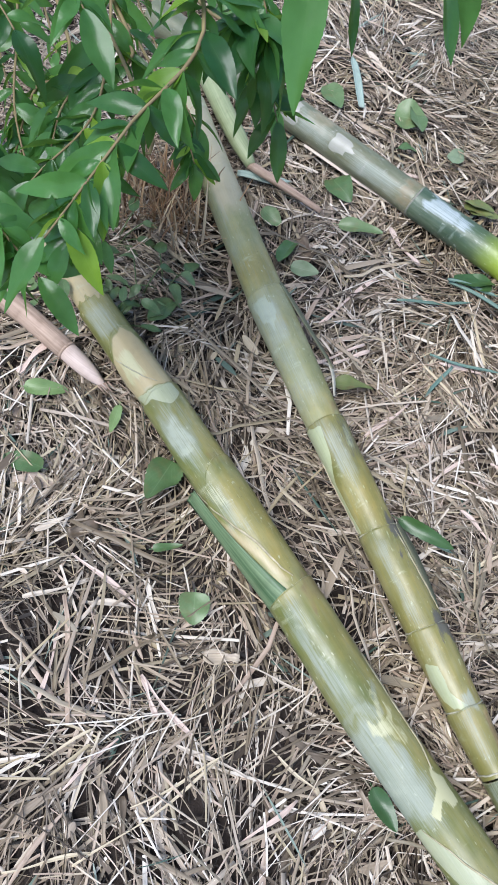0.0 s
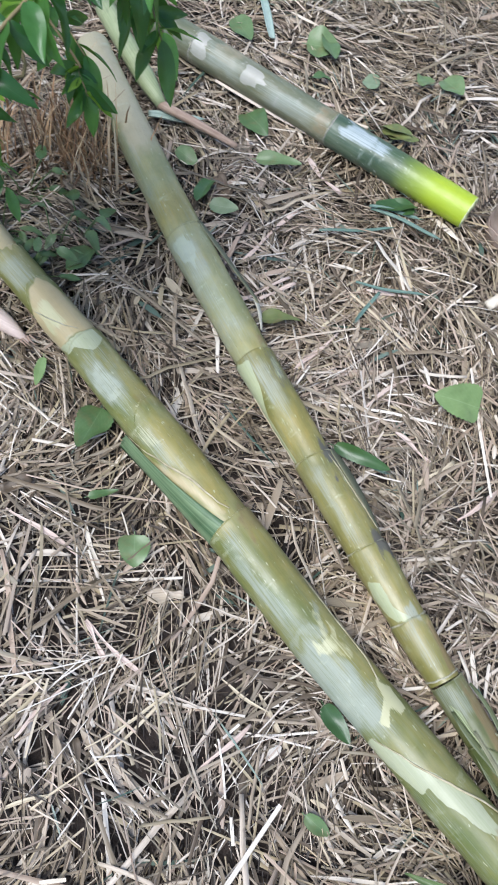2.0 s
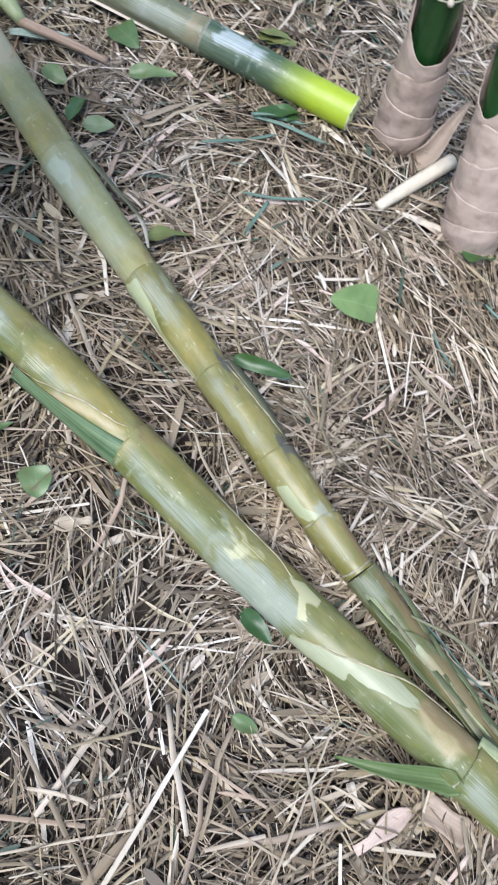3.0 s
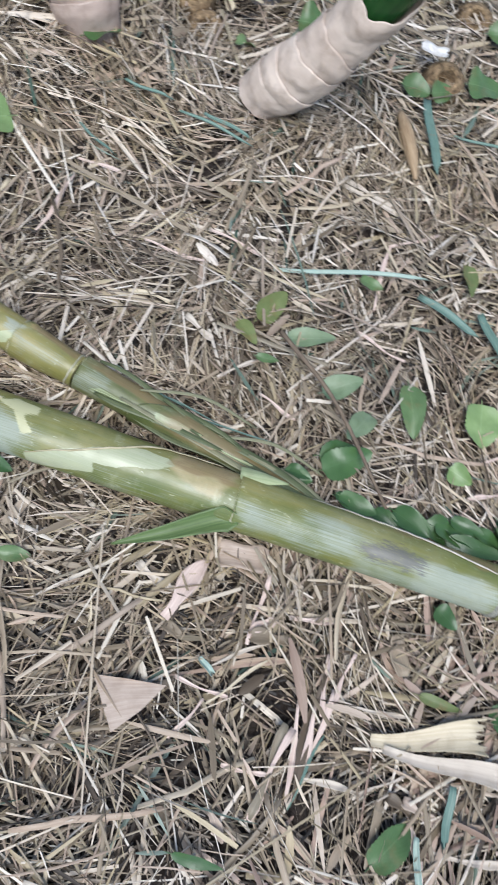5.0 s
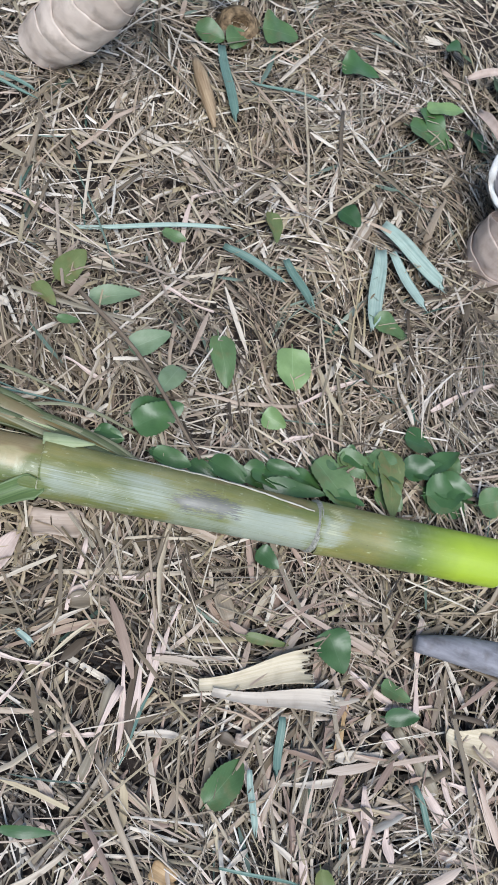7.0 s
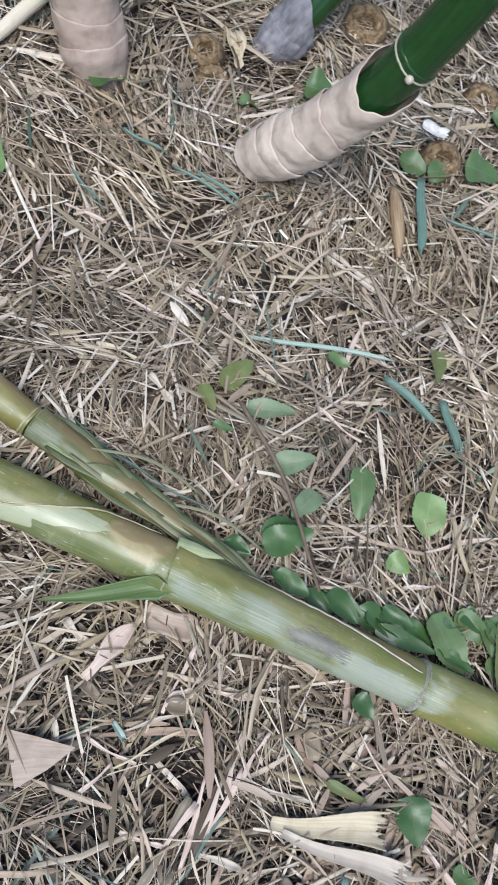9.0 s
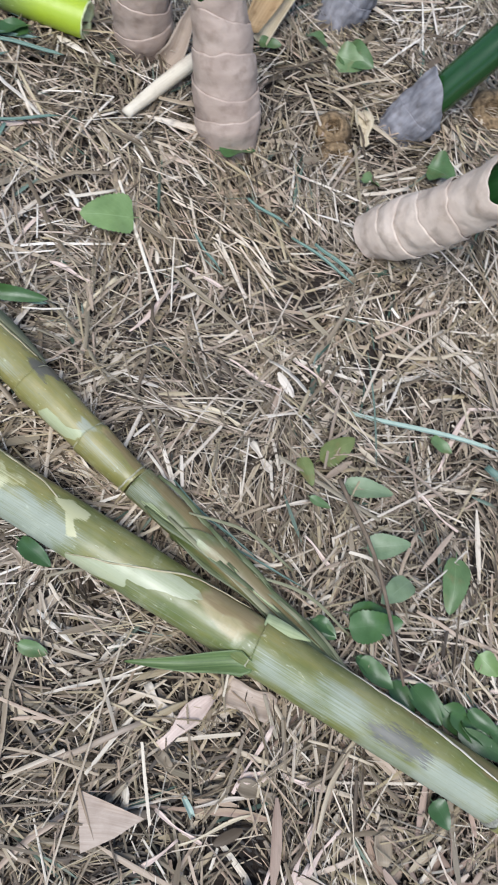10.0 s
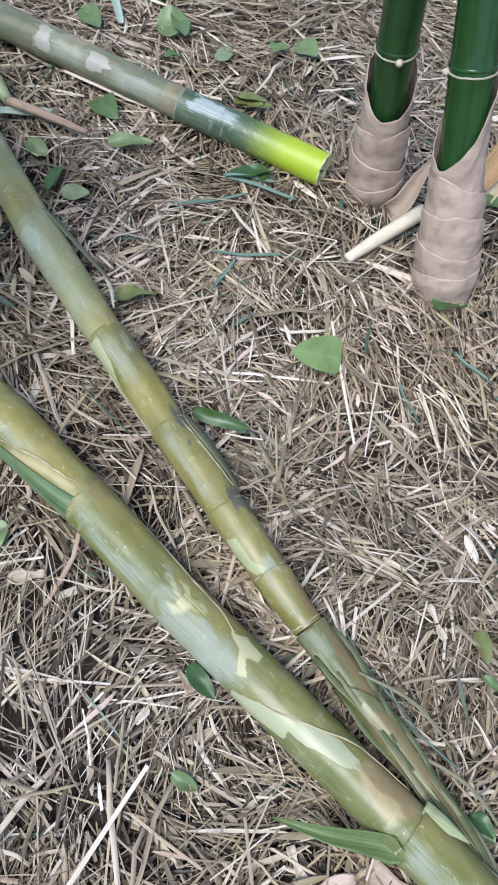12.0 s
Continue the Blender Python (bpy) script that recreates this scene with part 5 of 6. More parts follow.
dry_strip(0.524, -0.137, 0.067, 0.02, -77, SHEATH_PALE, "pale straw-coloured slip of sheath")
dry_strip(0.657, -0.184, 0.084, 0.046, -39, BEIGE, "beige piece of dry sheath beside the culm")
dry_strip(0.621, -0.309, 0.063, 0.028, -40, PIECE_MAT, "tan flat piece of dry bamboo sheath")
dry_strip(0.779, -0.448, 0.063, 0.029, 58, PIECE_MAT, "tan flat piece of dry bamboo sheath")
dry_strip(0.506, -0.216, 0.032, 0.018, 108, PIECE_MAT, "tan flat piece of dry bamboo sheath")
dry_strip(1.650, 0.497, 0.060, 0.036, -41, CUT_RIM, "small whitish scrap lying on an old stump", 0, 0, 0.075)
dry_strip(0.786, 0.283, 0.081, 0.011, -47, HUSK, "slim golden straw stem")
dry_strip(0.823, 0.187, 0.064, 0.016, -77, SHEATH_PALE, "pale straw-coloured slip of sheath")
dry_strip(1.295, 0.262, 0.131, 0.013, -61, SHEATH_PALE, "pale straw-coloured slip of sheath")
dry_strip(0.855, 0.562, 0.091, 0.009, -48, PINK, "flat pinkish dry straw blade")
dry_strip(0.653, 0.584, 0.095, 0.009, 32, HUSK, "slim golden straw stem")
dry_strip(1.169, 0.195, 0.124, 0.007, -7, SHEATH_PALE, "pale straw-coloured slip of sheath")
dry_strip(0.985, 0.306, 0.106, 0.008, -60, PINK, "flat pinkish dry straw blade")
dry_strip(0.887, 0.4, 0.102, 0.006, 10, HUSK, "slim golden straw stem")
dry_strip(1.097, -0.005, 0.109, 0.007, -65, PINK, "flat pinkish dry straw blade")
dry_strip(0.812, -0.036, 0.103, 0.007, -80, SHEATH_PALE, "pale straw-coloured slip of sheath")
dry_strip(0.411, -0.14, 0.095, 0.005, -124, HUSK, "slim golden straw stem")
dry_strip(0.699, -0.329, 0.082, 0.013, -37, PINK, "flat pinkish dry straw blade")
dry_strip(0.625, -0.289, 0.036, 0.017, -13, PINK, "flat pinkish dry straw blade")
dry_strip(0.547, -0.333, 0.115, 0.006, -3, HUSK, "slim golden straw stem")
dry_strip(-0.116, 0.546, 0.054, 0.025, 24, PIECE_MAT, "tan flat piece of dry bamboo sheath")
dry_strip(0.142, 0.35, 0.061, 0.027, 1, PIECE_MAT, "tan flat piece of dry bamboo sheath")
dry_strip(0.388, 0.147, 0.047, 0.018, -62, PIECE_MAT, "tan flat piece of dry bamboo sheath")
dry_strip(0.243, 1.25, 0.067, 0.066, -65, BARK, "dark brown flat scrap of bark")
dry_strip(0.016, 0.103, 0.066, 0.013, -78, PIECE_MAT, "tan flat piece of dry bamboo sheath")
dry_strip(-0.013, 0.105, 0.074, 0.013, -78, PIECE_MAT, "tan flat piece of dry bamboo sheath")
dry_strip(0.207, 1.447, 0.12, 0.023, 150, PIECE_MAT, "tan flat piece of dry bamboo sheath")
dry_strip(-0.215, 0.626, 0.077, 0.031, 4, BEIGE, "beige piece of dry sheath beside the culm")
dry_strip(-0.267, 0.876, 0.085, 0.016, 59, PINK, "flat pinkish dry straw blade")
dry_strip(-0.167, 0.554, 0.073, 0.013, 35, SHEATH_PALE, "pale straw-coloured slip of sheath")
dry_strip(-0.054, 0.42, 0.076, 0.012, -1, SHEATH_PALE, "pale straw-coloured slip of sheath")
dry_strip(0.032, 0.278, 0.063, 0.01, -62, PINK, "flat pinkish dry straw blade")
dry_strip(0.364, 0.98, 0.09, 0.01, 29, PINK, "flat pinkish dry straw blade")
dry_strip(0.054, 0.115, 0.25, 0.005, 38, HUSK, "slim golden straw stem")
dry_strip(0.101, 0.165, 0.178, 0.005, 30, HUSK, "slim golden straw stem")
dry_strip(0.349, 0.254, 0.144, 0.005, -24, SHEATH_PALE, "pale straw-coloured slip of sheath")
dry_strip(-0.099, 0.189, 0.133, 0.005, 33, HUSK, "slim golden straw stem")
dry_strip(0.245, 0.32, 0.12, 0.005, -17, SHEATH_PALE, "pale straw-coloured slip of sheath")
dry_strip(-0.084, 0.045, 0.123, 0.006, 14, HUSK, "slim golden straw stem")
dry_strip(-0.134, 0.38, 0.191, 0.005, 70, SHEATH_PALE, "pale straw-coloured slip of sheath")
dry_strip(0.489, 1.307, 0.122, 0.014, -57, PINK, "flat pinkish dry straw blade")
dry_strip(0.608, 0.993, 0.101, 0.011, -7, PINK, "flat pinkish dry straw blade")
dry_strip(0.457, 1.131, 0.145, 0.012, 35, SHEATH_PALE, "pale straw-coloured slip of sheath")
dry_strip(0.573, 0.756, 0.134, 0.008, 35, PINK, "flat pinkish dry straw blade")
dry_strip(0.613, 0.637, 0.087, 0.01, -44, PINK, "flat pinkish dry straw blade")
dry_strip(0.514, 0.965, 0.176, 0.007, 48, HUSK, "slim golden straw stem")
dry_strip(0.268, 0.188, 0.09, 0.006, -35, HUSK, "slim golden straw stem")
dry_strip(0.514, -0.462, 0.136, 0.014, -156, PINK, "flat pinkish dry straw blade")
dry_strip(0.561, -0.455, 0.131, 0.011, -136, PINK, "flat pinkish dry straw blade")
dry_strip(0.572, -0.47, 0.137, 0.013, -143, PINK, "flat pinkish dry straw blade")
dry_strip(0.608, -0.46, 0.123, 0.01, -149, PINK, "flat pinkish dry straw blade")
dry_strip(0.683, -0.425, 0.088, 0.008, -152, PINK, "flat pinkish dry straw blade")
dry_strip(0.654, -0.414, 0.091, 0.011, -135, PINK, "flat pinkish dry straw blade")
dry_strip(0.575, -0.527, 0.096, 0.012, -50, SHEATH_PALE, "pale straw-coloured slip of sheath")
dry_strip(0.616, -0.688, 0.113, 0.015, -117, PINK, "flat pinkish dry straw blade")
dry_strip(0.78, -0.772, 0.083, 0.019, -44, SHEATH_PALE, "pale straw-coloured slip of sheath")
dry_strip(0.8, -0.716, 0.095, 0.015, -148, ORANGE_HUSK, "brown flat dry leaf blade")
dry_strip(0.825, -0.867, 0.177, 0.02, -97, PINK, "flat pinkish dry straw blade")
dry_strip(0.872, -0.727, 0.108, 0.013, -77, PINK, "flat pinkish dry straw blade")
dry_strip(0.891, -0.781, 0.104, 0.011, -41, PINK, "flat pinkish dry straw blade")
dry_strip(0.953, -0.758, 0.176, 0.014, -145, PINK, "flat pinkish dry straw blade")
dry_strip(1.001, -0.785, 0.182, 0.01, -108, SHEATH_PALE, "pale straw-coloured slip of sheath")
dry_strip(0.727, -0.834, 0.078, 0.021, -137, PINK, "flat pinkish dry straw blade")
dry_strip(0.721, -0.891, 0.054, 0.018, -131, PINK, "flat pinkish dry straw blade")
dry_strip(0.686, -0.732, 0.119, 0.013, -44, SHEATH_PALE, "pale straw-coloured slip of sheath")
dry_strip(0.663, -0.636, 0.057, 0.02, -67, BEIGE, "beige piece of dry sheath beside the culm")
dry_strip(0.598, -0.791, 0.091, 0.009, -88, SHEATH_PALE, "pale straw-coloured slip of sheath")
dry_strip(0.598, -0.812, 0.07, 0.013, -135, PINK, "flat pinkish dry straw blade")
dry_strip(0.86, -0.902, 0.094, 0.01, -124, PINK, "flat pinkish dry straw blade")
dry_strip(0.696, -0.829, 0.055, 0.01, -125, PINK, "flat pinkish dry straw blade")
dry_strip(0.412, -0.47, 0.046, 0.018, -97, BEIGE, "beige piece of dry sheath beside the culm")
dry_strip(0.341, -0.486, 0.061, 0.005, 10, SHEATH_PALE, "pale straw-coloured slip of sheath")
dry_strip(0.483, -0.436, 0.066, 0.009, -47, PINK, "flat pinkish dry straw blade")
dry_strip(0.459, -0.663, 0.039, 0.027, -69, ORANGE_HUSK, "orange-brown scrap of dry leaf")
dry_strip(0.496, -0.309, 0.084, 0.007, -56, PINK, "flat pinkish dry straw blade")
dry_strip(0.692, -0.485, 0.124, 0.008, -47, SHEATH_PALE, "pale straw-coloured slip of sheath")
dry_strip(0.634, -0.573, 0.091, 0.006, -15, SHEATH_PALE, "pale straw-coloured slip of sheath")
dry_strip(0.557, -0.491, 0.114, 0.005, 23, BLADE["t"], "narrow blue-green dry blade")
dry_strip(1.527, -0.086, 0.168, 0.02, 18, SHEATH_PALE, "pale straw-coloured slip of sheath")
dry_strip(0.633, -0.265, 0.113, 0.008, -144, PINK, "flat pinkish dry straw blade")
dry_strip(1.303, 0.273, 0.125, 0.016, -64, SHEATH_PALE, "pale straw-coloured slip of sheath")
dry_strip(1.887, 0.041, 0.07, 0.021, -74, PINK, "flat pinkish dry straw blade")
dry_strip(0.455, -0.332, 0.073, 0.007, 12, PINK, "flat pinkish dry straw blade")
dry_strip(0.568, -0.302, 0.099, 0.007, -15, SHEATH_PALE, "pale straw-coloured slip of sheath")
dry_strip(0.394, -0.572, 0.071, 0.009, 9, PINK, "flat pinkish dry straw blade")
dry_strip(0.521, -0.724, 0.085, 0.008, -8, SHEATH_PALE, "pale straw-coloured slip of sheath")
dry_strip(0.876, -0.936, 0.065, 0.013, -59, PINK, "flat pinkish dry straw blade")
dry_strip(1.079, -0.332, 0.071, 0.009, -22, PINK, "flat pinkish dry straw blade")
dry_strip(1.195, -0.304, 0.159, 0.01, -17, PINK, "flat pinkish dry straw blade")
dry_strip(1.315, -0.398, 0.132, 0.011, -120, SHEATH_PALE, "pale straw-coloured slip of sheath")
dry_strip(1.421, -0.482, 0.171, 0.011, -17, PINK, "flat pinkish dry straw blade")
dry_strip(0.858, -0.005, 0.082, 0.008, -68, PINK, "flat pinkish dry straw blade")
dry_strip(0.838, 0.09, 0.078, 0.008, -4, SHEATH_PALE, "pale straw-coloured slip of sheath")
dry_strip(1.315, 0.143, 0.121, 0.009, -13, PINK, "flat pinkish dry straw blade")
dry_strip(1.318, -0.256, 0.124, 0.01, -89, SHEATH_PALE, "pale straw-coloured slip of sheath")
dry_strip(1.205, 0.117, 0.171, 0.01, 37, PINK, "flat pinkish dry straw blade")
dry_strip(0.739, 0.526, 0.143, 0.01, 31, PINK, "flat pinkish dry straw blade")
dry_strip(0.46, 0.582, 0.123, 0.01, 38, SHEATH_PALE, "pale straw-coloured slip of sheath")
dry_strip(0.87, 0.339, 0.113, 0.009, -50, PINK, "flat pinkish dry straw blade")
dry_strip(0.699, 0.754, 0.101, 0.01, -25, PINK, "flat pinkish dry straw blade")
dry_strip(0.321, 0.973, 0.164, 0.009, 29, PINK, "flat pinkish dry straw blade")
dry_strip(0.438, 0.842, 0.133, 0.01, 44, PINK, "flat pinkish dry straw blade")
dry_strip(0.559, 0.783, 0.186, 0.009, 32, SHEATH_PALE, "pale straw-coloured slip of sheath")
dry_strip(0.357, 1.129, 0.194, 0.011, 49, PINK, "flat pinkish dry straw blade")
dry_strip(-0.064, 0.46, 0.152, 0.01, -34, PINK, "flat pinkish dry straw blade")
dry_strip(-0.143, 0.437, 0.111, 0.009, 21, SHEATH_PALE, "pale straw-coloured slip of sheath")
dry_strip(-0.131, 0.324, 0.125, 0.008, 85, PINK, "flat pinkish dry straw blade")
dry_strip(0.059, 0.266, 0.125, 0.009, -43, PINK, "flat pinkish dry straw blade")
dry_strip(0.138, 0.194, 0.124, 0.008, -19, SHEATH_PALE, "pale straw-coloured slip of sheath")
dry_strip(-0.044, 0.177, 0.104, 0.009, 47, PINK, "flat pinkish dry straw blade")
dry_strip(0.236, 0.115, 0.106, 0.009, 38, PINK, "flat pinkish dry straw blade")
dry_strip(0.122, 0.71, 0.117, 0.008, -46, PINK, "flat pinkish dry straw blade")
dry_strip(0.469, 1.572, 0.151, 0.014, -18, PINK, "flat pinkish dry straw blade")
dry_strip(0.572, 1.877, 0.181, 0.016, -33, SHEATH_PALE, "pale straw-coloured slip of sheath")


def triangle_piece():
    me = mesh_of("triangle_piece", [(0.0, 0.0, 0.004), (0.104, 0.0, 0.010), (0.052, 0.001, 0.014), (0.04, -0.072, 0.003), (0.075, -0.038, 0.008),
                                    (0.0, 0.0, 0.003), (0.104, 0.0, 0.009), (0.052, 0.001, 0.013), (0.04, -0.072, 0.002), (0.075, -0.038, 0.007)],
                 [(0, 3, 4), (0, 4, 1), (0, 1, 2), (5, 9, 8), (5, 6, 9), (5, 7, 6), (0, 2, 7, 5), (2, 1, 6, 7), (1, 4, 9, 6), (4, 3, 8, 9), (3, 0, 5, 8)],
                 [(0, 0), (0.12, -0.02), (0.05, 0.03), (0.02, -0.08), (0.07, -0.06)] * 2, None, BEIGE, False)
    ob = new("dry_sheath_piece", me)
    ob.matrix_world = pose(0.379, -0.206, ground_height(0.379, -0.206) + 0.036, 0, 0, -43.5)
    tagged(ob, "triangular beige scrap of dry sheath", "dry sheath", "dry sheath pieces")


triangle_piece()


def stick(name, pts, radii, material, label, category="stick"):
    ob = new(name, rod(name, smooth_path(pts, 12), list(np.interp(np.linspace(0, 1, 12), np.linspace(0, 1, len(radii)), radii)), material, 14))
    return tagged(ob, label, category)


def dry_branch():
    ob = thing("dry_branch", (0, 0, 0), "brown dry branch with a peeled pinkish end, lying on the mulch", "stick")
    path = smooth_path(((-0.62, 1.18, 0.025), (-0.36, 1.005, 0.024), (-0.23, 0.912, 0.020), (-0.118, 0.826, 0.010)), 24)
    part_of("bark", rod("bark", path[:18], list(np.linspace(0.025, 0.0205, 18)), STICK, 18), ob, "brown weathered skin")
    part_of("peeled_end", rod("peeled_end", path[17:], [0.0192, 0.0188, 0.018, 0.0165, 0.013, 0.008, 0.003], PINK, 18), ob, "peeled pinkish-white end")
    part_of("node_ring", rod("node_ring", [path[17] - (path[18] - path[17]) * 0.15, path[17], path[17] + (path[18] - path[17]) * 0.15], [0.0205, 0.0222, 0.020], STICK, 18), ob)
    for i in range(5):
        a = path[-1].lerp(path[-2], 0.6) + Vector((0.004 * (i - 2), 0.003 * (i - 2), 0.004))
        part_of("splinter", rod("splinter", [a, a + Vector((0.016 + 0.004 * (i % 3), -0.014 - 0.003 * (i % 2), -0.004))], [0.0022, 0.0005], STICK, 6), ob)


dry_branch()
stick("peeled_stick", ((0.824, 0.972, 0.012), (0.90, 1.015, 0.02), (1.02, 1.08, 0.03)), (0.011, 0.015, 0.017), WHITE_STICK, "peeled cream-white stick beside a shoot")
stick("old_culm", ((-0.60, 1.55, 0.04), (-0.43, 1.34, 0.04), (-0.29, 1.15, 0.03)), (0.030, 0.030, 0.027), SHEATH_GREY, "grey weathered old culm lying under the shrub", "bamboo")
stick("green_stem", ((-0.62, 1.42, 0.04), (-0.42, 1.26, 0.035), (-0.30, 1.14, 0.025)), (0.016, 0.015, 0.010), GREEN_BLADE, "thin green stem under the shrub")
stick("shoot_tip", ((-0.02, 1.74, 0.05), (0.045, 1.60, 0.045), (0.085, 1.52, 0.040), (0.118, 1.462, 0.028)), (0.024, 0.024, 0.022, 0.012), TIP_PALE, "pale green tip of a felled shoot", "bamboo")
stick("dry_stalk", ((0.112, 1.468, 0.026), (0.20, 1.42, 0.022), (0.29, 1.37, 0.014)), (0.011, 0.010, 0.006), STICK, "thin brown dry stalk")
stick("leafy_twig", ((0.93, 0.098, 0.042), (0.931, -0.059, 0.046), (0.893, -0.252, 0.040)), (0.0042, 0.0035, 0.0025), BARK, "thin brown twig among fallen green leaves")
stick("brown_pod", ((1.50, 0.415, 0.004), (1.472, 0.365, 0.010), (1.442, 0.31, 0.010), (1.415, 0.262, 0.004)), (0.008, 0.015, 0.014, 0.004), POD, "small brown pointed bamboo bud", "bamboo bud")


stick("culm_scrap", ((0.975, -0.72, 0.022), (1.02, -0.775, 0.026), (1.075, -0.85, 0.026)), (0.014, 0.024, 0.030), SHEATH_GREY, "grey-tan scrap of old culm on the mulch", "bamboo")
dry_strip(0.935, -0.895, 0.085, 0.06, -60, HUSK, "pale cream chunk of dry sheath", 1, 0.008, 0.038)
dry_strip(0.955, -0.955, 0.10, 0.05, -80, BEIGE, "tan curled scrap of sheath", 0, 0, 0.038, 0.45)


def big_husk():
    pts = smooth_path(((1.165, 1.14, 0.03), (1.26, 1.22, 0.07), (1.40, 1.33, 0.11), (1.55, 1.46, 0.16)), 14)
    me = ribbon("big_husk", pts, [0.02 + 0.045 * math.sin(math.pi * min(1, (i + 2) / 14)) for i in range(14)], ORANGE_HUSK, (-0.4, -0.5, 0.75), 0.35, 0.0012, 0.01, 9)
    ob = new("dry_husk", me)
    tagged(ob, "long curled orange-brown dry bamboo sheath leaning up", "dry sheath")
    me = ribbon("big_husk", [p + Vector((0.02, -0.02, -0.018)) for p in pts[:11]], [0.035] * 11, HUSK, (-0.4, -0.5, 0.75), 0.4, 0.001, 0.01, 7)
    tagged(new("dry_husk", me), "narrow straw-yellow dry sheath under a larger one", "dry sheath")


big_husk()


def rhizome_knob(x, y, r, height, label):
    """A fibrous rounded stub with growth rings."""
    verts, uvs, faces, sides = [], [], [], 28
    prof = [(1.0, -0.2), (1.08, 0.1), (1.0, 0.35), (1.04, 0.45), (0.9, 0.62), (0.93, 0.70), (0.72, 0.86), (0.52, 0.98), (0.44, 1.0), (0.38, 0.8), (0.34, 0.3), (0.1, 0.25)]
    for f, h in prof:
        for k in range(sides):
            th = 2 * math.pi * k / sides
            rr = r * f * (1 + 0.07 * noise.noise((math.cos(th) * 2, math.sin(th) * 2, h * 4 + x * 9)))
            verts.append((rr * math.cos(th), rr * math.sin(th), height * h + 0.004 * noise.noise((math.cos(th) * 4, math.sin(th) * 4, h * 9))))
            uvs.append((height * h, th * r))
    for i in range(len(prof) - 1):
        for k in range(sides):
            a, b = i * sides + k, i * sides + (k + 1) % sides
            faces.append((a, b, b + sides, a + sides))
    faces.append(tuple(range((len(prof) - 1) * sides, len(prof) * sides)))
    ob = new("rhizome_knob", mesh_of("rhizome_knob", verts, faces, uvs, None, KNOB))
    ob.matrix_world = pose(x, y, ground_height(x, y), 8, -22, 20)
    tagged(ob, label, "stump", "rhizome knobs")


rhizome_knob(1.275, 0.872, 0.042, 0.06, "brown fibrous rhizome knob with a dark hollow")
rhizome_knob(1.255, 0.800, 0.045, 0.035, "low dark rhizome knob half under the mulch")
rhizome_knob(1.70, 0.85, 0.058, 0.06, "round root-matted old stump with tan fibres")
rhizome_knob(1.673, 0.455, 0.050, 0.062, "mottled grey-brown old stump with a white flake on it")
rhizome_knob(1.885, 0.575, 0.046, 0.045, "dark old stump with a hollow top")
dry_strip(1.335, 0.850, 0.10, 0.045, 70, HUSK, "small cupped yellow sheath beside a knob", 0, 0, 0.038, 0.5)


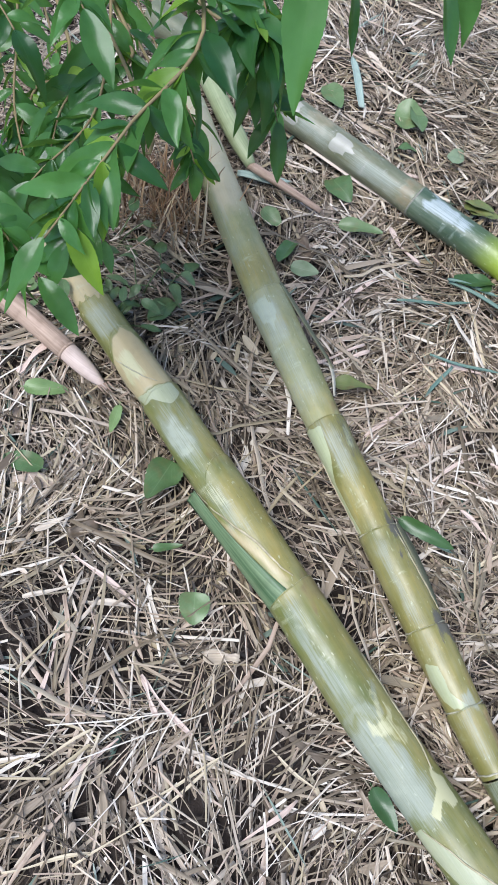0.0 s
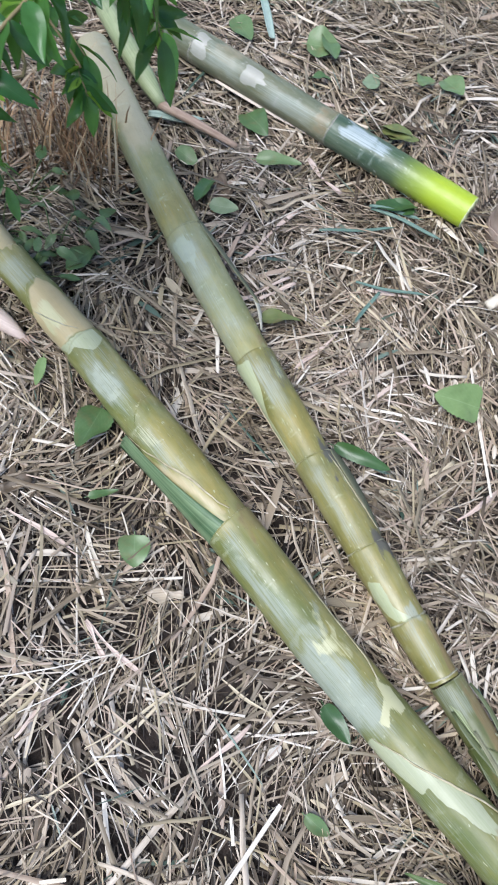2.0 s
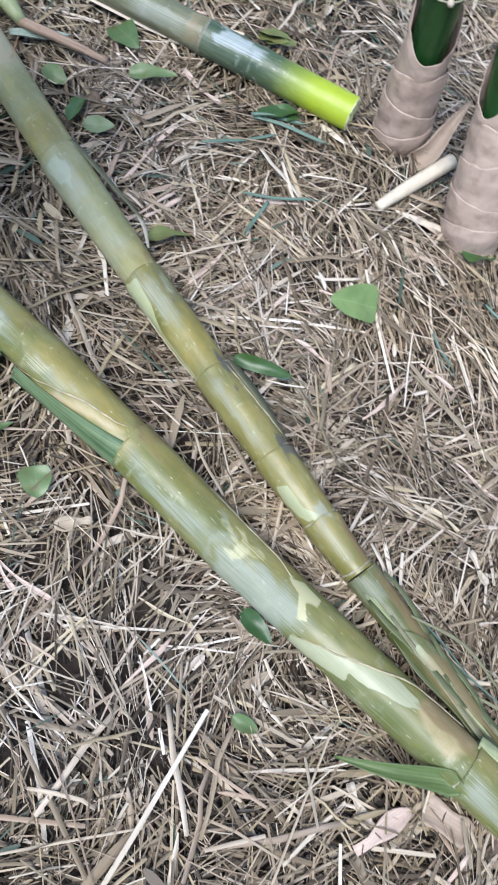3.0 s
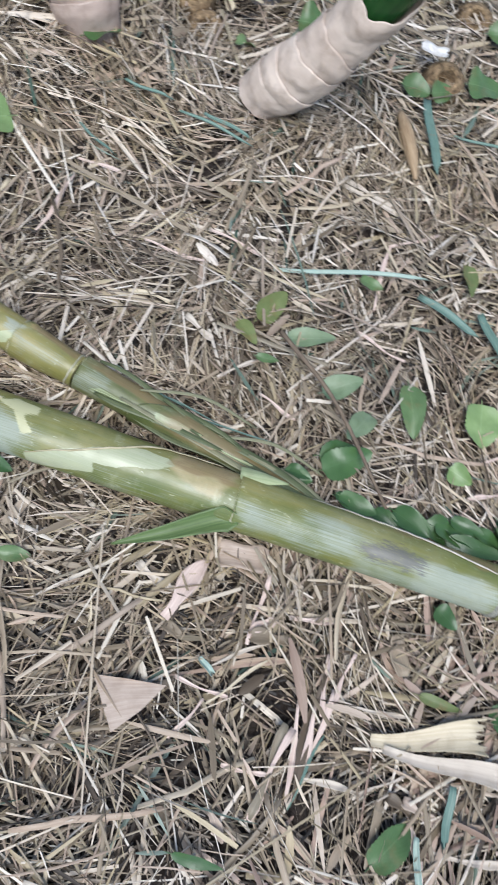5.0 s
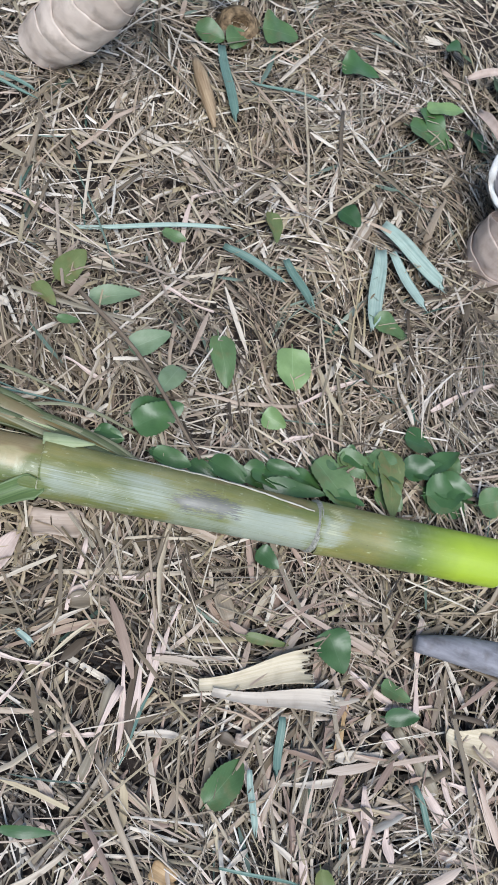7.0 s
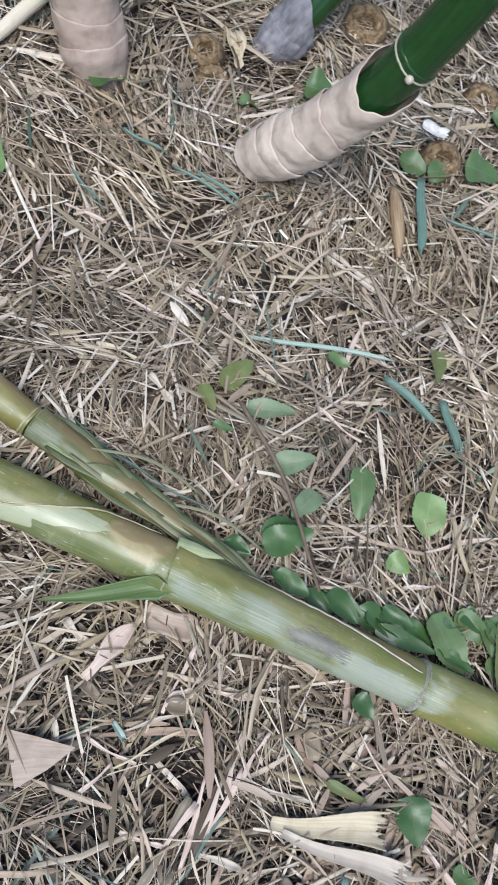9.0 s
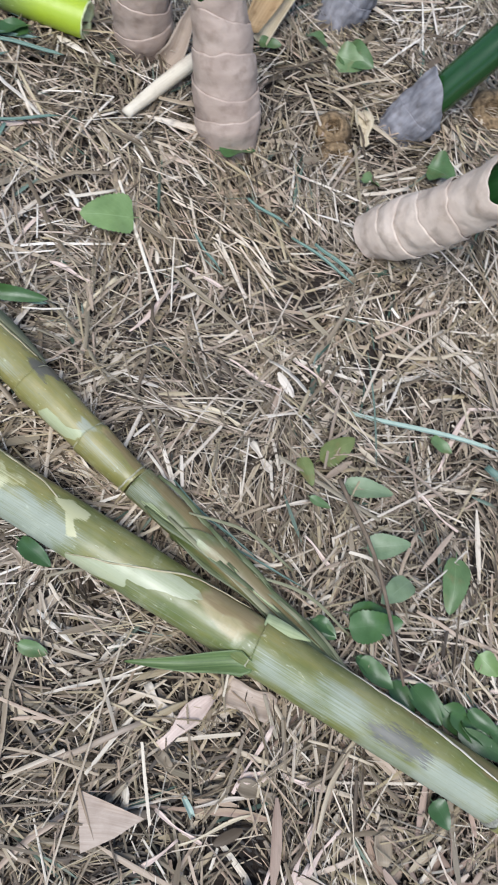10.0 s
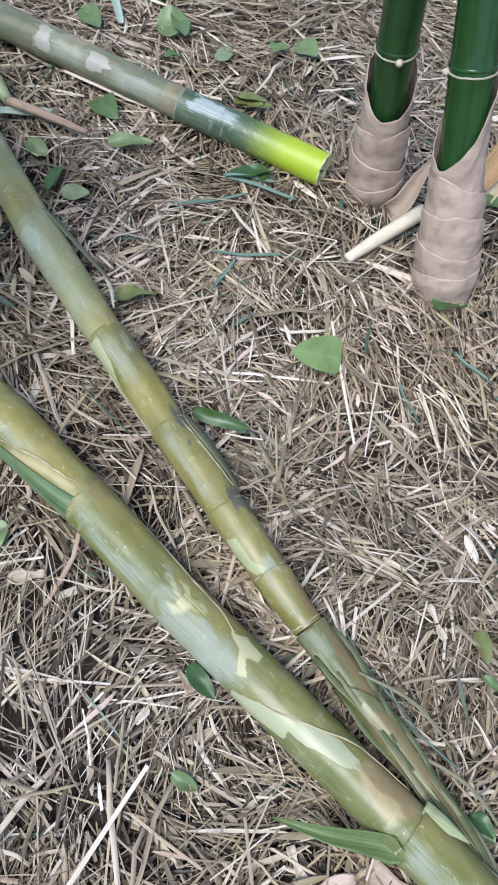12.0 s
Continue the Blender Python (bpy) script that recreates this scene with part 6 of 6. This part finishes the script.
# ---- leafy shrub overhead ----
def shrub():
    root = Vector((-0.62, 1.72, -0.02))
    plant = thing("shrub", (0, 0, 0), "leafy green shrub with toothed glossy leaves overhanging the culms", "shrub")
    rng = random.Random(5)
    part_of("trunk", rod("trunk", smooth_path((root, root + Vector((0.05, -0.05, 0.35)), root + Vector((0.16, -0.18, 0.72))), 10), list(np.linspace(0.024, 0.012, 10)), BARK, 12), plant, "dark thin bark")
    kinds = []
    for i in range(7):
        kinds.append(leaf_mesh("leaf", 0.098, 0.033, SHRUB_LEAF, 50 + i, 0.85, 0.3, 0.12 + 0.09 * (i % 4), 14, rng.uniform(-0.9, 0.9), 0.08, 0.022))
    lime = leaf_mesh("leaf", 0.088, 0.031, LIME_LEAF, 90, 0.85, 0.3, 0.25, 12, 0.5, 0.08, 0.022)

    def put_leaf(me, base, aim, roll, size, parent, label=""):
        ob = part_of("leaf", me, parent, label)
        x = Vector(aim).normalized()
        y = Vector((0, 0, 1)).cross(x)
        y = y.normalized() if y.length > 1e-3 else Vector((0, 1, 0))
        z = x.cross(y)
        ob.matrix_world = Matrix.Translation(base) @ Matrix((x, y, z)).transposed().to_4x4() @ Matrix.Rotation(roll, 4, "X") @ Matrix.Scale(size, 4)

    def branch(pts, r, count, size, hang, seed, tip=True, start=0.15):
        g = random.Random(seed)
        path = smooth_path(pts, 24)
        twig = part_of("branch", rod("branch", path, list(np.linspace(r * 0.7, 0.0011, 24)), TWIG, 7), plant, "thin brown twig")
        for i in range(int(count * 2.0)):
            f = start + (1 - start) * (i + g.uniform(0.2, 0.8)) / int(count * 2.0)
            k = min(22, int(f * 23))
            d = (path[k + 1] - path[k]).normalized()
            side = d.cross(Vector((0, 0, 1))).normalized() * (1 if i % 2 else -1)
            aim = d * g.uniform(0.1, 0.9) + side * g.uniform(0.2, 1.0) + Vector((g.uniform(-0.4, 0.4), g.uniform(-0.4, 0.4), -hang * g.uniform(-0.2, 1.4)))
            put_leaf(lime if g.random() < 0.07 else g.choice(kinds), path[k], aim, g.uniform(-1.0, 1.0), size * g.uniform(0.4, 0.95), twig)
        if tip:
            put_leaf(g.choice(kinds), path[-1], (path[-1] - path[-3]) + Vector((0, 0, -0.02 * hang)), 0.0, size * 0.9, twig)
        return path

    top = root + Vector((0.16, -0.18, 0.72))
    branch((top, (-0.12, 1.12, 0.75), (-0.008, 0.921, 0.70), (-0.074, 0.767, 0.665), (-0.141, 0.64, 0.62)), 0.006, 24, 1.0, 0.35, 1, True, 0.41)
    branch((top, (-0.18, 1.18, 0.66), (-0.13, 0.938, 0.57), (-0.20, 0.815, 0.52)), 0.005, 18, 0.95, 0.35, 2, True, 0.44)
    branch((top, (-0.05, 1.08, 0.83), (0.077, 0.84, 0.865), (0.16, 0.82, 0.868), (0.255, 0.812, 0.862)), 0.006, 4, 1.1, 1.6, 3, True, 0.5)
    branch((top, (-0.20, 1.36, 0.55), (-0.10, 1.22, 0.47), (-0.01, 1.10, 0.41)), 0.004, 9, 0.8, 0.6, 4, True, 0.46)
    branch((top, (-0.12, 1.42, 0.60), (0.02, 1.28, 0.50), (0.11, 1.16, 0.42)), 0.004, 8, 0.8, 0.6, 5, True, 0.56)
    branch((top, (-0.36, 1.24, 0.60), (-0.33, 1.00, 0.52), (-0.28, 0.86, 0.46)), 0.005, 16, 0.95, 0.35, 6, True, 0.46)
    branch((top, (-0.28, 1.42, 0.66), (-0.15, 1.30, 0.62), (-0.02, 1.16, 0.60)), 0.005, 3, 0.95, 0.5, 7, True, 0.92)
    branch((top, (-0.42, 1.40, 0.50), (-0.36, 1.26, 0.36), (-0.30, 1.12, 0.24)), 0.004, 6, 0.8, 0.5, 8, True, 0.46)
    branch((top, (-0.30, 1.22, 0.75), (-0.20, 1.00, 0.72), (-0.14, 0.90, 0.70)), 0.005, 5, 1.0, 0.35, 9, True, 0.79)
    branch((top, (-0.10, 1.25, 0.72), (0.04, 1.05, 0.70), (0.07, 0.94, 0.66)), 0.005, 9, 1.0, 0.6, 10, True, 0.67)
    branch((top, (-0.45, 1.10, 0.55), (-0.36, 0.86, 0.52), (-0.25, 0.72, 0.50)), 0.005, 3, 0.9, 0.3, 11, True, 0.9)
    branch((top, (-0.44, 1.30, 0.72), (-0.32, 1.05, 0.68), (-0.22, 0.90, 0.66)), 0.005, 6, 0.95, 0.3, 12, True, 0.79)
    branch((top, (-0.50, 1.35, 0.40), (-0.42, 1.15, 0.30), (-0.32, 1.02, 0.22)), 0.004, 5, 0.75, 0.4, 13, True, 0.64)
    branch((top, (-0.25, 1.45, 0.45), (-0.12, 1.30, 0.35), (-0.03, 1.22, 0.28)), 0.004, 6, 0.75, 0.6, 14, True, 0.38)
    branch((top, (-0.42, 1.12, 0.62), (-0.34, 0.90, 0.60), (-0.24, 0.74, 0.56), (-0.16, 0.66, 0.53)), 0.005, 15, 0.9, 0.2, 15, True, 0.64)
    branch((top, (-0.30, 1.20, 0.55), (-0.26, 0.98, 0.48), (-0.20, 0.85, 0.42)), 0.004, 18, 0.8, 0.3, 16, True, 0.33)
    branch((top, (-0.30, 1.35, 0.40), (-0.22, 1.15, 0.30), (-0.15, 1.02, 0.20)), 0.004, 12, 0.7, 0.4, 17, True, 0.3)
    branch((top, (-0.045, 1.156, 0.589), (0.032, 1.099, 0.590), (0.079, 1.046, 0.568), (0.105, 0.991, 0.530)), 0.005, 18, 0.95, 0.5, 21, True, 0.4)
    branch((top, (-0.003, 1.031, 0.671), (0.042, 0.977, 0.678), (0.073, 0.946, 0.669)), 0.004, 14, 1.0, 0.5, 22, True, 0.45)
    branch((top, (-0.213, 1.135, 0.501), (-0.246, 1.040, 0.471), (-0.255, 0.948, 0.447), (-0.247, 0.865, 0.433)), 0.005, 24, 0.9, 0.4, 23, True, 0.25)
    branch((top, (-0.115, 1.037, 0.601), (-0.152, 0.983, 0.567), (-0.179, 0.923, 0.548), (-0.184, 0.867, 0.532)), 0.005, 22, 0.9, 0.4, 24, True, 0.25)
    branch((top, (-0.056, 1.115, 0.443), (-0.023, 1.083, 0.402), (-0.004, 1.050, 0.378)), 0.004, 12, 0.75, 0.5, 25, True, 0.5)
    branch((top, (-0.074, 0.893, 0.601), (-0.097, 0.813, 0.588), (-0.111, 0.753, 0.572), (-0.132, 0.697, 0.552)), 0.004, 16, 0.85, 0.4, 26, True, 0.45)
    for base, aim, size in (((0.085, 0.80, 0.855), (0.0, -0.9, -0.75), 1.3), ((-0.02, 0.93, 0.70), (0.1, -0.8, -0.5), 1.0), ((-0.12, 0.66, 0.62), (0.5, -0.5, -0.5), 0.9), ((0.0, 0.95, 0.72), (-0.5, -0.5, 0.1), 0.92)):
        put_leaf(lime if size < 0.95 else kinds[1], base, aim, 0.2, size, plant, "lime-green leaf, coloured as if light shines through" if size < 0.95 else "")
    return plant


shrub()


# old dry stalks standing under the shrub
def dry_tuft(x, y, count, seed):
    g = random.Random(seed)
    verts, uvs, faces = [], [], []
    for i in range(count):
        p = Vector((x + g.gauss(0, 0.045), y + g.gauss(0, 0.045), -0.03))
        a, h, lean, w = g.uniform(0, 6.28), g.uniform(0.06, 0.25), g.uniform(0.02, 0.08), g.uniform(0.0012, 0.0034)
        d, s = Vector((math.cos(a), math.sin(a), 0)), Vector((-math.sin(a), math.cos(a), 0))
        k, off = len(verts), g.uniform(0, 9)
        for f in (0, 0.35, 0.7, 1.0):
            q = p + d * (lean * f * f) + Vector((0, 0, h * f * (1 - 0.25 * f)))
            for sg, up in ((-1, 0), (0, 0.0006), (1, 0)):
                verts.append(q + s * (sg * w * (1 - 0.8 * f * f)) + d * up)
                uvs.append((off + h * f, off + sg * w))
        faces += [(k + 3 * r + c, k + 3 * r + c + 1, k + 3 * r + c + 4, k + 3 * r + c + 3) for r in range(3) for c in (0, 1)]
    ob = new("dry_tuft", mesh_of("dry_tuft", verts, faces, uvs, None, STALK_MAT))
    tagged(ob, "tuft of reddish-brown dry grass stalks under the shrub", "dry grass", "dry tufts")


STALK_MAT = straw_material("dry_stalk", ((0.0, (0.15, 0.085, 0.05)), (0.35, (0.42, 0.25, 0.13)), (0.65, (0.58, 0.42, 0.26)), (1.0, (0.68, 0.58, 0.43))))
for i, (x, y, n) in enumerate(((-0.076, 1.332, 190), (-0.05, 1.26, 80), (-0.193, 1.323, 90))):
    dry_tuft(x, y, n, 300 + i)


# low green weeds under the shrub
def weed(x, y, seed, count=6):
    g = random.Random(seed)
    ob = thing("weed", (0, 0, 0), "small green weed growing through the straw", "plant", "weeds")
    me = leaf_mesh("leaf", 0.05, 0.024, LEAF["m"], seed, 1.0, 0.2, 0.2, 5)
    base = Vector((x, y, -0.03))
    for i in range(count):
        a = g.uniform(0, 6.28)
        tip = base + Vector((math.cos(a) * g.uniform(0.02, 0.06), math.sin(a) * g.uniform(0.02, 0.06), g.uniform(0.03, 0.10)))
        stem = part_of("stem", rod("stem", smooth_path((base, base.lerp(tip, 0.5) + Vector((0, 0, 0.01)), tip), 5), [0.0014] * 5, GREEN_BLADE, 5), ob)
        leaf = part_of("leaf", me, stem)
        leaf.matrix_world = pose(*tip, g.uniform(-20, 20), g.uniform(-10, 30), math.degrees(a) + g.uniform(-50, 50)) @ Matrix.Scale(g.uniform(0.6, 1.1), 4)


for i, (x, y) in enumerate(((-0.09, 1.06), (-0.13, 0.99), (-0.04, 1.10), (-0.20, 1.10), (-0.16, 1.20), (-0.27, 1.05))):
    weed(x, y, 70 + i)


# ---- larger straws, piece by piece ----
def straws_on_ground(count, seed):
    g = random.Random(seed)
    forms = []
    for i in range(16):
        n, length, width = 6, g.uniform(0.09, 0.2), g.uniform(0.004, 0.011)
        pts = [(length * (k / (n - 1) - 0.5), length * 0.05 * math.sin(k * g.uniform(0.4, 0.8) + i), 0.003 * math.sin(k + i)) for k in range(n)]
        forms.append(ribbon("straw", pts, [width * (0.6 + 0.4 * math.sin(math.pi * (k + 0.5) / n)) for k in range(n)], PIECE_MAT, (0, 0, 1), g.uniform(0.1, 0.4), 0.0006, 0.003))
    for i in range(count):
        x, y = g.uniform(-0.35, 1.85), g.uniform(-0.95, 1.75)
        ob = part_of("straw", g.choice(forms), ground)
        ob.matrix_world = pose(x, y, ground_height(x, y) + 0.034 + g.uniform(0, 0.008), g.uniform(-25, 25), g.uniform(-4, 4), g.uniform(0, 360))


straws_on_ground(290, 21)
